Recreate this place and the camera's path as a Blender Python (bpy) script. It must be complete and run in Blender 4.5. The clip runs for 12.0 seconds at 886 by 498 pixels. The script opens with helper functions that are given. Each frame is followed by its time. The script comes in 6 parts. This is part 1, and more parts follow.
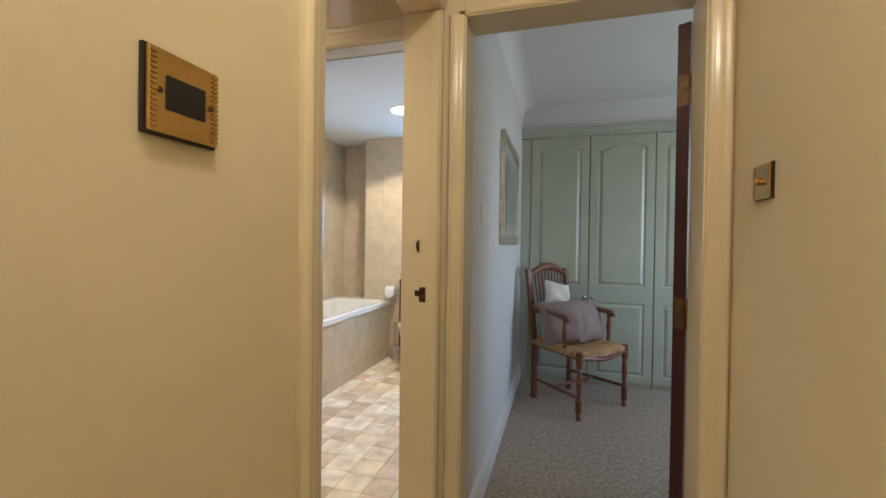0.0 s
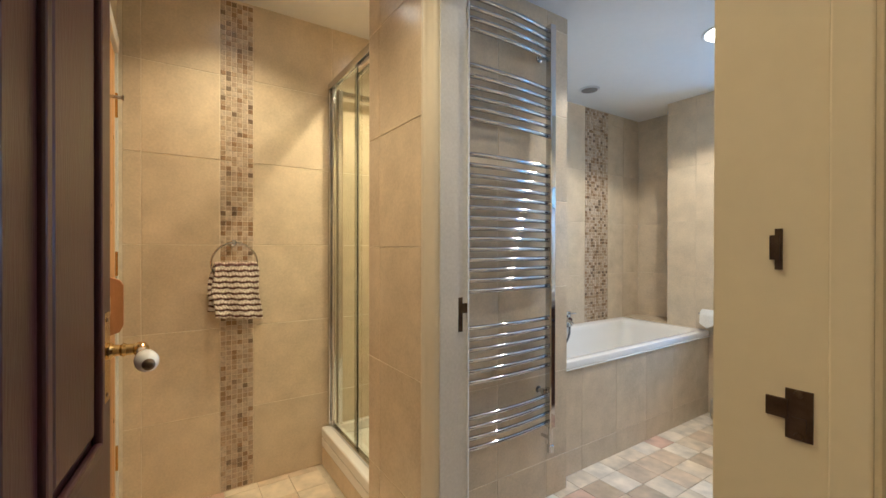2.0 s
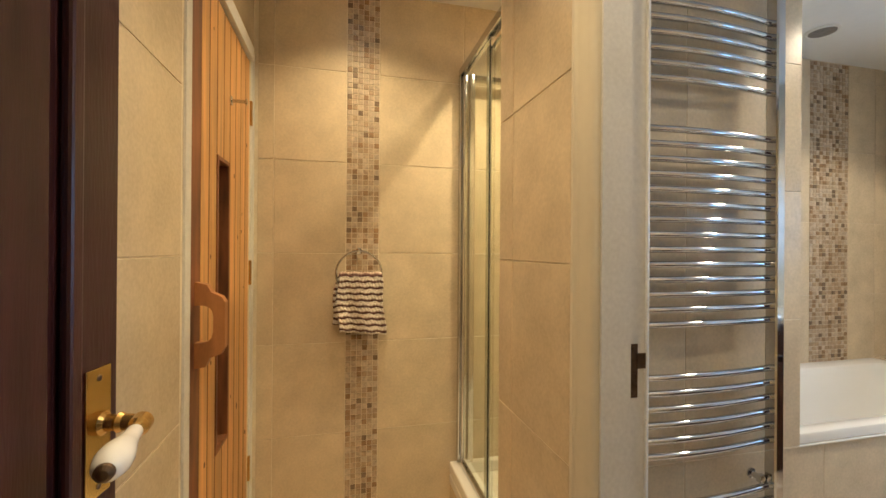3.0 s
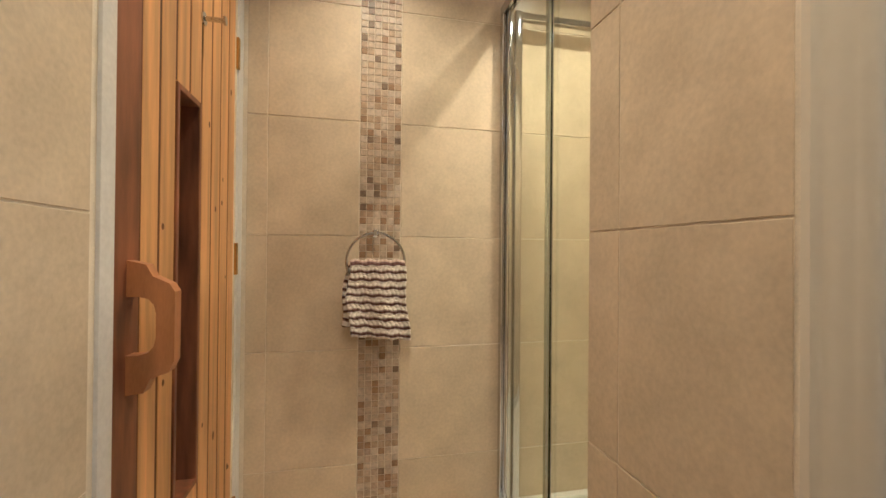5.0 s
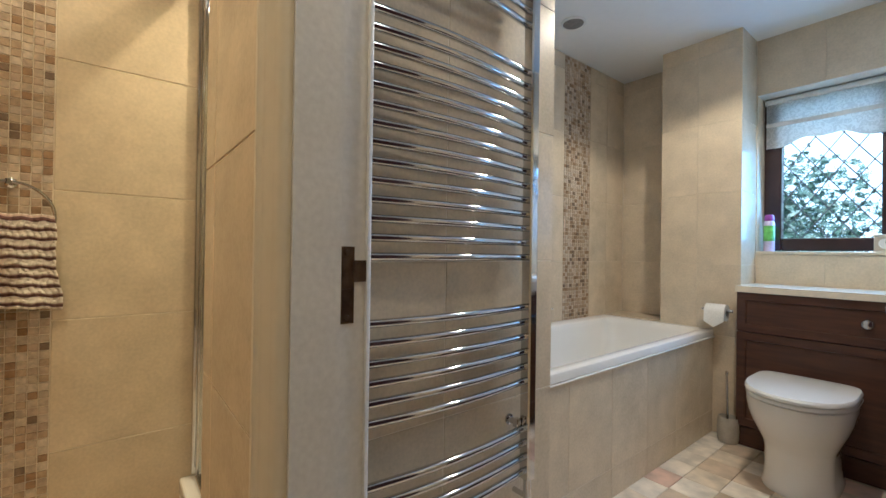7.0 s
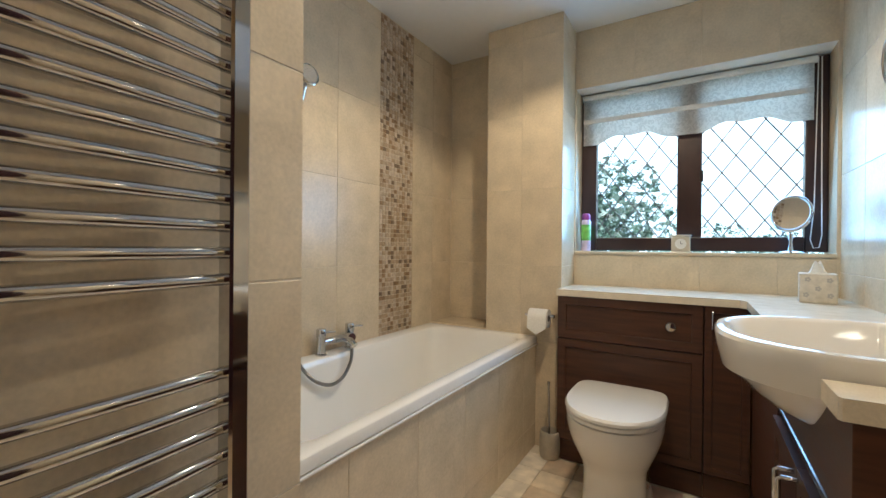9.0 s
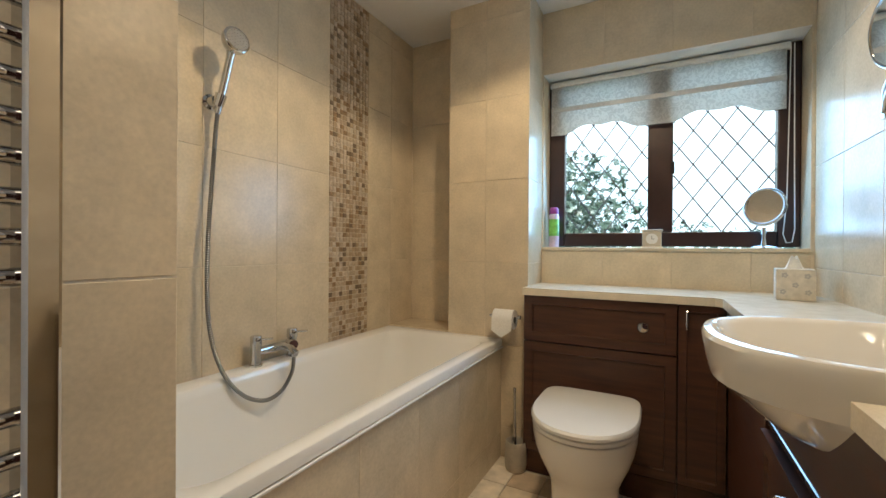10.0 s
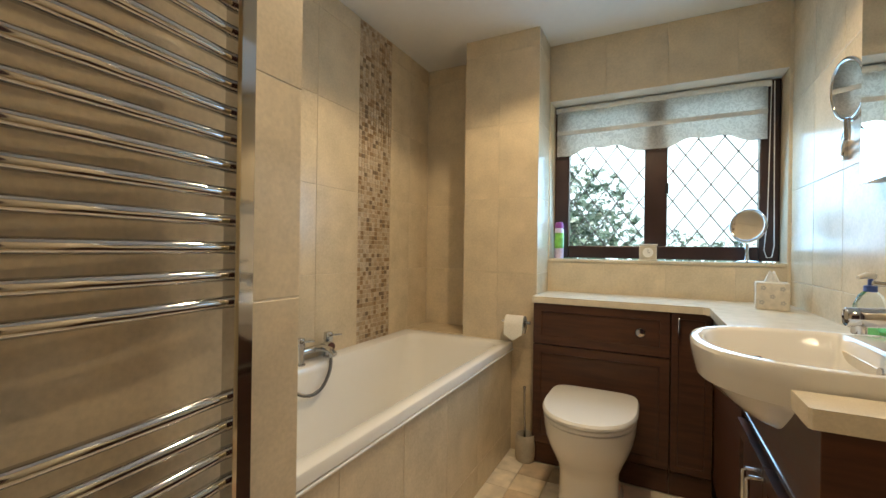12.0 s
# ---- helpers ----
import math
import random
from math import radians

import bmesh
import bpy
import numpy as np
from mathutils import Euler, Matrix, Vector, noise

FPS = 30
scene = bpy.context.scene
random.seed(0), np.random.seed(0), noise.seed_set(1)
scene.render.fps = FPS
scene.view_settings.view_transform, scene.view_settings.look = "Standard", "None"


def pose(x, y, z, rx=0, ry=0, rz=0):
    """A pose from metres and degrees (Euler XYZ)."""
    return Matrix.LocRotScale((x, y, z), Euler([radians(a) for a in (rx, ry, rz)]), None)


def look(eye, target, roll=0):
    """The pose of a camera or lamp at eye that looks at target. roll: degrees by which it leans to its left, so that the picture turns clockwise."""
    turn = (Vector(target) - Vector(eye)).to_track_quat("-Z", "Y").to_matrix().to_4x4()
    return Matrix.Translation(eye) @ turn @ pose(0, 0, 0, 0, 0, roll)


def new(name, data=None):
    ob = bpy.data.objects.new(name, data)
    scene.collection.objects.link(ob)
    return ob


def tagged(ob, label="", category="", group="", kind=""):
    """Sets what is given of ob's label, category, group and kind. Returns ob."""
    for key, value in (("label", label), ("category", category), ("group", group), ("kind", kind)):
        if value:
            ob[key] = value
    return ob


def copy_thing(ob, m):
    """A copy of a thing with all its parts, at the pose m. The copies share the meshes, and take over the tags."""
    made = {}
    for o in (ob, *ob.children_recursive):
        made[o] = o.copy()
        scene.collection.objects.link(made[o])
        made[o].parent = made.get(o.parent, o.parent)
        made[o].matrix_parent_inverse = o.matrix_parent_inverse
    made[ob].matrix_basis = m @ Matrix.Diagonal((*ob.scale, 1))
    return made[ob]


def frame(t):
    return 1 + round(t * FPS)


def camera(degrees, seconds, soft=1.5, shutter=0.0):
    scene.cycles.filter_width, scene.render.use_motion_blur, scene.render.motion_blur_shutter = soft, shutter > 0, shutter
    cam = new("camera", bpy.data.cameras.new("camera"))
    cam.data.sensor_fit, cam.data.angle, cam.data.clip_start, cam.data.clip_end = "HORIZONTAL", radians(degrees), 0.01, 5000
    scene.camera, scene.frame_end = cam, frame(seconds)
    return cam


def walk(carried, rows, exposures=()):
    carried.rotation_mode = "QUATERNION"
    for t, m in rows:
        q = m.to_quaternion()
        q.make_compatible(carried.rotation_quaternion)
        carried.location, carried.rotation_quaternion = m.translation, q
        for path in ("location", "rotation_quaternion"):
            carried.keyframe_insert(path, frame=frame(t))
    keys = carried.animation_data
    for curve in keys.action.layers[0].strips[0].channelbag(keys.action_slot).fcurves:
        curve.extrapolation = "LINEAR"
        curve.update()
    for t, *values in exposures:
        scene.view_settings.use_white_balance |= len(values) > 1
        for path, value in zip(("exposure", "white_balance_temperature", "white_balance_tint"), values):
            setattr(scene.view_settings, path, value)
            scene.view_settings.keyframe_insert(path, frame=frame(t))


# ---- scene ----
cam = camera(93.9, 12.0)
PATH = [
    (0, (0.15, 0.262, 1.175), (-0.399, 2.185, 1.153), 0.8),
    (0.5, (0.1, 0.557, 1.184), (-0.678, 2.4, 1.161), 0.5),
    (1, (0.039, 0.779, 1.181), (-1.034, 2.466, 1.157), 0.4),
    (1.5, (-0.033, 0.933, 1.179), (-1.424, 2.369, 1.162), 0.2),
    (2, (-0.156, 1.078, 1.169), (-1.824, 2.181, 1.162), 0.1),
    (2.5, (-0.326, 1.167, 1.186), (-2.173, 1.932, 1.183), 0.3),
    (3, (-0.484, 1.266, 1.199), (-2.428, 1.736, 1.202), 0.4),
    (3.2, (-0.553, 1.298, 1.205), (-2.516, 1.682, 1.213), 0.6),
    (4.8, (-0.891, 1.322, 1.157), (-2.868, 1.625, 1.167), 0.4),
    (5, (-0.897, 1.26, 1.129), (-2.851, 1.683, 1.141), 0.5),
    (5.5, (-0.819, 1.248, 1.074), (-2.723, 1.861, 1.088), 0.6),
    (6, (-0.743, 1.316, 1.05), (-2.564, 2.144, 1.06), 0.5),
    (6.5, (-0.693, 1.438, 1.031), (-2.399, 2.481, 1.043), 0.6),
    (7, (-0.663, 1.575, 1.01), (-2.233, 2.815, 1.022), 0.8),
    (7.5, (-0.703, 1.709, 1.007), (-2.116, 3.125, 1.017), 0.8),
    (7.7, (-0.721, 1.757, 1.013), (-2.071, 3.234, 1.02), 0.8),
    (9.5, (-0.859, 2.259, 1.052), (-1.844, 4.000, 1.045), 0.4),
    (10, (-0.869, 2.332, 1.030), (-1.804, 4.101, 1.024), 0.4),
    (10.5, (-0.863, 2.360, 1.003), (-1.768, 4.143, 0.998), 0.5),
    (11, (-0.861, 2.359, 0.998), (-1.750, 4.151, 0.998), 0.6),
    (11.5, (-0.869, 2.282, 1.032), (-1.755, 4.075, 1.032), 0.6),
    (12, (-0.878, 2.092, 1.082), (-1.790, 3.872, 1.083), 0.8),
]
EXPOSURES = [(0, 1.97, 5150, 10), (0.5, 2.0, 5250, 10), (1, 1.88, 5150, 10), (1.5, 1.82, 5050, 10), (2, 1.7, 5000, 10), (3, 1.65, 5650, 10), (5, 1.6, 4650, 15), (5.5, 1.5, 4450, 17), (6, 1.52, 4950, 14),
             (6.5, 1.46, 5000, 12), (7, 1.4, 5000, 10), (7.5, 1.4, 4950, 9), (9.5, 1.22, 6100, 11), (10.5, 1.12, 6350, 11), (11.5, 1.15, 6550, 11), (12, 1.2, 6800, 10)]
walk(cam, [(t, look(eye, target, roll)) for t, eye, target, roll in PATH], EXPOSURES)

# ---- world and lights ----
world = bpy.data.worlds.new("world")
scene.world = world
world.use_nodes = True
_wn = world.node_tree.nodes
_sky = _wn.new("ShaderNodeTexSky")
_sky.sky_type, _sky.sun_disc = "NISHITA", False
_sky.sun_elevation, _sky.sun_rotation = radians(38), radians(150)
world.node_tree.links.new(_sky.outputs[0], _wn["Background"].inputs[0])
_wn["Background"].inputs[1].default_value = 0.15


def lamp(name, kind, m, power, color, **kw):
    d = bpy.data.lights.new(name, kind)
    d.energy, d.color = power, color
    for k, v in kw.items():
        if k == "size":
            d.size = v
        elif k == "size_y":
            d.shape, d.size_y = "RECTANGLE", v
        elif k == "spot":
            d.spot_size, d.spot_blend = radians(v[0]), v[1]
        elif k == "soft":
            d.shadow_soft_size = v
    ob = new(name, d)
    ob.matrix_world = m
    return tagged(ob, kind="structure")


WARM = (1.0, 0.78, 0.49)
GOLDEN = (1.0, 0.715, 0.345)
DAY = (0.28, 0.60, 1.0)
sun = lamp("sun", "SUN", look((0, 0, 10), (-2.0, 5.0, 0)), 5.0, (1.0, 0.95, 0.88))
sun.data.angle = radians(10)
SPOTS = [(-2.00, 1.33, 2.36, 11), (-1.98, 2.05, 2.36, 17), (-0.95, 1.28, 2.36, 13)]
for sx, sy, sz, w in SPOTS:
    lamp("spot_lamp", "SPOT", pose(sx, sy, sz - 0.012), w, GOLDEN, spot=(120, 0.8), soft=0.016)
ZB_ = 2.277
DOME = (-1.12, 3.46)
lamp("dome_lamp", "SPOT", pose(DOME[0], DOME[1], ZB_ - 0.012), 28, WARM, spot=(142, 0.22), soft=0.05)
DOOR_LIGHT = (-0.65, 2.28)
lamp("door_lamp", "SPOT", pose(DOOR_LIGHT[0], DOOR_LIGHT[1], ZB_ - 0.012), 7, WARM, spot=(118, 0.6), soft=0.04)
lamp("hall_bulb", "POINT", pose(0.16, 0.28, 2.27), 4.6, (1.0, 0.76, 0.46), soft=0.06)
lamp("window_daylight", "AREA", look((-0.88, 4.615, 1.37), (-0.88, 3.0, 1.10)), 4.0, DAY, size=1.0, size_y=0.55)
# Area light added to fill the bedroom, at an assumed opening out of view.
lamp("bedroom_fill", "AREA", look((2.68, 2.9, 1.5), (0.0, 3.1, 1.2)), 4.5, (1.0, 0.92, 0.78), size=1.3, size_y=1.1)


# ---- materials ----
def material(name, color, rough=0.5, metal=0.0, vary=0.06, scale=6.0, bump=0.0, bump_scale=60.0, per_object=0.0, stretch=None, coat=0.0, fine=0.03):
    m = bpy.data.materials.new(name)
    m.use_nodes = True
    nt = m.node_tree
    n, l = nt.nodes, nt.links
    b = n["Principled BSDF"]
    b.inputs["Roughness"].default_value, b.inputs["Metallic"].default_value = rough, metal
    b.inputs["Coat Weight"].default_value = coat
    co = n.new("ShaderNodeTexCoord")
    src = co.outputs["Object"]
    if stretch:
        mp = n.new("ShaderNodeMapping")
        mp.inputs["Scale"].default_value = stretch
        l.new(src, mp.inputs[0])
        src = mp.outputs[0]
    if per_object:
        oi = n.new("ShaderNodeObjectInfo")
        ad = n.new("ShaderNodeVectorMath")
        ad.operation = "MULTIPLY_ADD"
        cb = n.new("ShaderNodeCombineXYZ")
        for k in range(3):
            l.new(oi.outputs["Random"], cb.inputs[k])
        l.new(cb.outputs[0], ad.inputs[0])
        ad.inputs[1].default_value = (37.0, 53.0, 71.0)
        l.new(src, ad.inputs[2])
        src = ad.outputs[0]
    t1 = n.new("ShaderNodeTexNoise")
    t1.inputs["Scale"].default_value, t1.inputs["Detail"].default_value = scale, 5
    l.new(src, t1.inputs["Vector"])
    t2 = n.new("ShaderNodeTexNoise")
    t2.inputs["Scale"].default_value, t2.inputs["Detail"].default_value = scale * 14, 3
    l.new(src, t2.inputs["Vector"])
    half = n.new("ShaderNodeMath")
    half.operation = "SUBTRACT"
    half.inputs[1].default_value = 0.5
    l.new(t2.outputs[0], half.inputs[0])
    sm = n.new("ShaderNodeMath")
    sm.operation = "MULTIPLY_ADD"
    l.new(half.outputs[0], sm.inputs[0])
    sm.inputs[1].default_value = fine / max(vary, 1e-3)
    l.new(t1.outputs[0], sm.inputs[2])
    rp = n.new("ShaderNodeValToRGB")
    c = Vector(color)
    rp.color_ramp.elements[0].position, rp.color_ramp.elements[1].position = 0.06, 0.94
    rp.color_ramp.elements[0].color = (*[max(0.0, v * (1 - 4 * vary)) for v in c], 1)
    rp.color_ramp.elements[1].color = (*[min(1.0, v * (1 + 4 * vary)) for v in c], 1)
    l.new(sm.outputs[0], rp.inputs[0])
    out = rp.outputs[0]
    if per_object:
        hs = n.new("ShaderNodeHueSaturation")
        mr = n.new("ShaderNodeMapRange")
        mr.inputs[3].default_value, mr.inputs[4].default_value = 1 - per_object, 1 + per_object
        l.new(oi.outputs["Random"], mr.inputs[0])
        l.new(mr.outputs[0], hs.inputs["Value"])
        l.new(out, hs.inputs["Color"])
        out = hs.outputs[0]
    l.new(out, b.inputs["Base Color"])
    rr = n.new("ShaderNodeMapRange")
    rr.inputs[3].default_value, rr.inputs[4].default_value = rough * 0.85, min(1.0, rough * 1.15)
    l.new(t1.outputs[0], rr.inputs[0])
    l.new(rr.outputs[0], b.inputs["Roughness"])
    if bump:
        bt = n.new("ShaderNodeTexNoise")
        bt.inputs["Scale"].default_value, bt.inputs["Detail"].default_value = bump_scale, 4
        l.new(src, bt.inputs["Vector"])
        bp = n.new("ShaderNodeBump")
        bp.inputs["Strength"].default_value, bp.inputs["Distance"].default_value = bump, 0.004
        l.new(bt.outputs[0], bp.inputs["Height"])
        l.new(bp.outputs[0], b.inputs["Normal"])
    return m


def palette(name, stops, rough, fine_scale=30.0, island=False, vary=0.25, bump=0.15):
    """One of several colours for each piece, with mottling inside it."""
    m = bpy.data.materials.new(name)
    m.use_nodes = True
    n, l = m.node_tree.nodes, m.node_tree.links
    b = n["Principled BSDF"]
    b.inputs["Roughness"].default_value = rough
    src = n.new("ShaderNodeNewGeometry").outputs["Random Per Island"] if island else n.new("ShaderNodeObjectInfo").outputs["Random"]
    rp = n.new("ShaderNodeValToRGB")
    rp.color_ramp.interpolation = "CONSTANT"
    els = rp.color_ramp.elements
    for k, (p, c) in enumerate(stops):
        e = els[k] if k < 2 else els.new(p)
        e.position = p
        e.color = (*c, 1)
    l.new(src, rp.inputs[0])
    co = n.new("ShaderNodeTexCoord")
    cb = n.new("ShaderNodeCombineXYZ")
    for k in range(3):
        l.new(src, cb.inputs[k])
    ad = n.new("ShaderNodeVectorMath")
    ad.operation = "MULTIPLY_ADD"
    ad.inputs[1].default_value = (31.0, 47.0, 59.0)
    l.new(cb.outputs[0], ad.inputs[0])
    l.new(co.outputs["Object"], ad.inputs[2])
    t = n.new("ShaderNodeTexNoise")
    t.inputs["Scale"].default_value, t.inputs["Detail"].default_value = fine_scale, 5
    l.new(ad.outputs[0], t.inputs["Vector"])
    mr = n.new("ShaderNodeMapRange")
    mr.inputs[1].default_value, mr.inputs[2].default_value = 0.3, 0.7
    mr.inputs[3].default_value, mr.inputs[4].default_value = 1 - vary, 1 + vary
    l.new(t.outputs[0], mr.inputs[0])
    hs = n.new("ShaderNodeHueSaturation")
    l.new(mr.outputs[0], hs.inputs["Value"])
    l.new(rp.outputs[0], hs.inputs["Color"])
    l.new(hs.outputs[0], b.inputs["Base Color"])
    bp = n.new("ShaderNodeBump")
    bp.inputs["Strength"].default_value, bp.inputs["Distance"].default_value = bump, 0.003
    l.new(t.outputs[0], bp.inputs["Height"])
    l.new(bp.outputs[0], b.inputs["Normal"])
    return m


def glass_material(name, color, rough=0.0, ior=1.45):
    m = bpy.data.materials.new(name)
    m.use_nodes = True
    b = m.node_tree.nodes["Principled BSDF"]
    b.inputs["Base Color"].default_value = (*color, 1)
    b.inputs["Roughness"].default_value = rough
    b.inputs["Transmission Weight"].default_value = 1.0
    b.inputs["IOR"].default_value = ior
    return m


def glowing(name, color, strength):
    m = bpy.data.materials.new(name)
    m.use_nodes = True
    b = m.node_tree.nodes["Principled BSDF"]
    b.inputs["Base Color"].default_value = (*color, 1)
    b.inputs["Emission Color"].default_value = (*color, 1)
    b.inputs["Emission Strength"].default_value = strength
    return m


TILE = material("beige_wall_tile", (0.66, 0.555, 0.40), 0.25, vary=0.052, scale=8.0, bump=0.06, bump_scale=30, fine=0.035, per_object=0.035)
GROUT = material("wall_grout", (0.78, 0.70, 0.56), 0.9, vary=0.05, scale=20)
BATHGROUT = material("beige_grout", (0.66, 0.57, 0.43), 0.9, vary=0.05, scale=20)
PAINT = material("white_ceiling_paint", (0.80, 0.79, 0.77), 0.9, vary=0.008, fine=0.006, scale=2, bump=0.05, bump_scale=120)
HALLPAINT = material("cream_wall_paint", (0.70, 0.62, 0.44), 0.75, vary=0.008, fine=0.006, scale=1.5, bump=0.06, bump_scale=220)
BEDPAINT = material("grey_white_wall_paint", (0.68, 0.67, 0.64), 0.85, vary=0.01, fine=0.008, scale=3, bump=0.08, bump_scale=150)
TRIM = material("glossy_cream_trim_paint", (0.74, 0.65, 0.45), 0.22, vary=0.008, fine=0.006, scale=4, bump=0.03, bump_scale=40)
IVORY = material("ivory_gloss_paint", (0.76, 0.70, 0.58), 0.25, vary=0.01, fine=0.008, scale=4, bump=0.04, bump_scale=45)
WHITETRIM = material("white_satin_paint", (0.74, 0.73, 0.71), 0.35, vary=0.02, scale=8, bump=0.03, bump_scale=60)
CARPET = material("beige_grey_carpet", (0.34, 0.285, 0.225), 1.0, vary=0.20, scale=48, bump=1.0, bump_scale=150, fine=0.25)
CHROME = material("polished_chrome", (0.60, 0.60, 0.61), 0.06, 1.0, vary=0.01, scale=4, fine=0.0)
BRASS = material("polished_brass", (0.62, 0.42, 0.15), 0.2, 1.0, vary=0.05, scale=15)
DARKBRASS = material("tarnished_brass", (0.16, 0.11, 0.07), 0.45, 1.0, vary=0.2, scale=40)
DARKWOOD = material("dark_stained_wood", (0.042, 0.012, 0.015), 0.34, vary=0.2, scale=4, stretch=(9, 9, 1), bump=0.12, bump_scale=30)
CABINET = material("walnut_brown_cabinet_wood", (0.070, 0.027, 0.014), 0.42, vary=0.16, scale=4, stretch=(1.2, 1.2, 14), bump=0.05, bump_scale=30)
PINE = material("varnished_pine", (0.62, 0.33, 0.11), 0.38, vary=0.16, scale=3, stretch=(12, 12, 0.8), per_object=0.10, bump=0.06, bump_scale=20)
PINEDARK = material("stained_pine_edge", (0.20, 0.075, 0.03), 0.5, vary=0.3, scale=5, stretch=(6, 6, 1))
CHAIRWOOD = material("reddish_brown_beech", (0.17, 0.062, 0.028), 0.35, vary=0.2, scale=6, stretch=(6, 6, 1))
RUSH = material("woven_rush", (0.40, 0.24, 0.10), 0.8, vary=0.25, scale=14, stretch=(1, 6, 1), bump=0.5, bump_scale=90)
CUSHION = material("taupe_cushion_cloth", (0.27, 0.21, 0.18), 0.95, vary=0.07, scale=9, bump=0.3, bump_scale=240)
CUSHION2 = material("cream_cushion_cloth", (0.66, 0.60, 0.52), 0.95, vary=0.08, scale=12, bump=0.3, bump_scale=240)
SAGE = material("sage_green_wardrobe_paint", (0.40, 0.42, 0.33), 0.36, vary=0.03, scale=5, bump=0.03, bump_scale=80)
CERAMIC = material("white_glazed_ceramic", (0.86, 0.84, 0.80), 0.08, vary=0.01, scale=3, coat=0.5, fine=0.0)
ACRYLIC = material("white_bath_acrylic", (0.87, 0.85, 0.81), 0.14, vary=0.01, scale=3, coat=0.3, fine=0.0)
COUNTER = material("cream_solid_worktop", (0.74, 0.67, 0.54), 0.25, vary=0.03, scale=20)
GLASS = glass_material("clear_glass", (0.93, 0.98, 0.95))
SHOWERGLASS = glass_material("green_tinted_shower_glass", (0.88, 0.95, 0.88))
BRUSHED = material("brushed_steel", (0.30, 0.30, 0.31), 0.24, 1.0, vary=0.03, scale=20)
HOSE = material("ribbed_steel_hose", (0.24, 0.24, 0.24), 0.30, 1.0, vary=0.02, scale=10)
WINDARK = material("dark_brown_window_frame", (0.035, 0.014, 0.012), 0.35, vary=0.15, scale=6)
MIRROR = material("silvered_mirror", (0.92, 0.93, 0.93), 0.01, 1.0, vary=0.0, scale=3, fine=0.0)
BLACK = material("black_plastic", (0.012, 0.012, 0.012), 0.4, vary=0.1, scale=10)
LAMPGLOW = glowing("lamp_glow", (1.0, 0.86, 0.62), 5.0)
FLOORTILE = palette("mottled_floor_tile", [(0.0, (0.74, 0.64, 0.50)), (0.22, (0.62, 0.49, 0.35)), (0.45, (0.78, 0.70, 0.58)), (0.66, (0.64, 0.44, 0.33)), (0.73, (0.72, 0.61, 0.46)), (0.90, (0.55, 0.43, 0.30))], 0.40, 11, vary=0.24)
MOSAIC_STOPS = [(0.0, (0.50, 0.40, 0.29)), (0.28, (0.42, 0.31, 0.20)), (0.48, (0.55, 0.46, 0.36)), (0.70, (0.30, 0.19, 0.10)), (0.80, (0.46, 0.35, 0.25)), (0.92, (0.20, 0.14, 0.09))]
MOSAIC = palette("stone_mosaic", MOSAIC_STOPS, 0.35, 60)
MOSAIC_JOINED = palette("stone_mosaic_joined", MOSAIC_STOPS, 0.35, 60, island=True)


# ---- mesh helpers ----
def link(name, bm, mat, smooth=False):
    me = bpy.data.meshes.new(name)
    bm.normal_update()
    bm.to_mesh(me)
    bm.free()
    for mt in (mat if isinstance(mat, (list, tuple)) else [mat]):
        me.materials.append(mt)
    if smooth:
        for p in me.polygons:
            p.use_smooth = True
        me.set_sharp_from_angle(angle=radians(40))
    return new(name, me)


def part(name, bm, mat, parent, label="", smooth=False):
    ob = link(name, bm, mat, smooth)
    ob.parent = parent
    if label:
        tagged(ob, label)
    return ob


def thing(name, m, label, category, group=""):
    ob = new(name)
    ob.empty_display_size = 0.05
    ob.matrix_world = m
    return tagged(ob, label, category, group)


def box(x0, x1, y0, y1, z0, z1, bevel=0.0, bm=None, seg=2):
    b = bmesh.new()
    bmesh.ops.create_cube(b, size=1, matrix=Matrix.Translation(((x0 + x1) / 2, (y0 + y1) / 2, (z0 + z1) / 2)) @ Matrix.Diagonal((abs(x1 - x0), abs(y1 - y0), abs(z1 - z0), 1)))
    if bevel:
        bmesh.ops.bevel(b, geom=b.edges[:], offset=bevel, segments=seg, affect="EDGES", profile=0.5)
    return join(bm, b) if bm else b


def join(bm, other, m=None):
    if m:
        bmesh.ops.transform(other, matrix=m, verts=other.verts)
    me = bpy.data.meshes.new("tmp")
    other.to_mesh(me)
    other.free()
    bm.from_mesh(me)
    bpy.data.meshes.remove(me)
    return bm


def lathe(profile, n=24, cap=True):
    """A turned shape about z from (radius, height) pairs."""
    b = bmesh.new()
    rings = []
    for r, z in profile:
        rings.append([b.verts.new((r * math.cos(2 * math.pi * k / n), r * math.sin(2 * math.pi * k / n), z)) for k in range(n)])
    for a, c in zip(rings, rings[1:]):
        for k in range(n):
            b.faces.new((a[k], a[(k + 1) % n], c[(k + 1) % n], c[k]))
    if cap:
        b.faces.new(rings[0][::-1])
        b.faces.new(rings[-1])
    return b


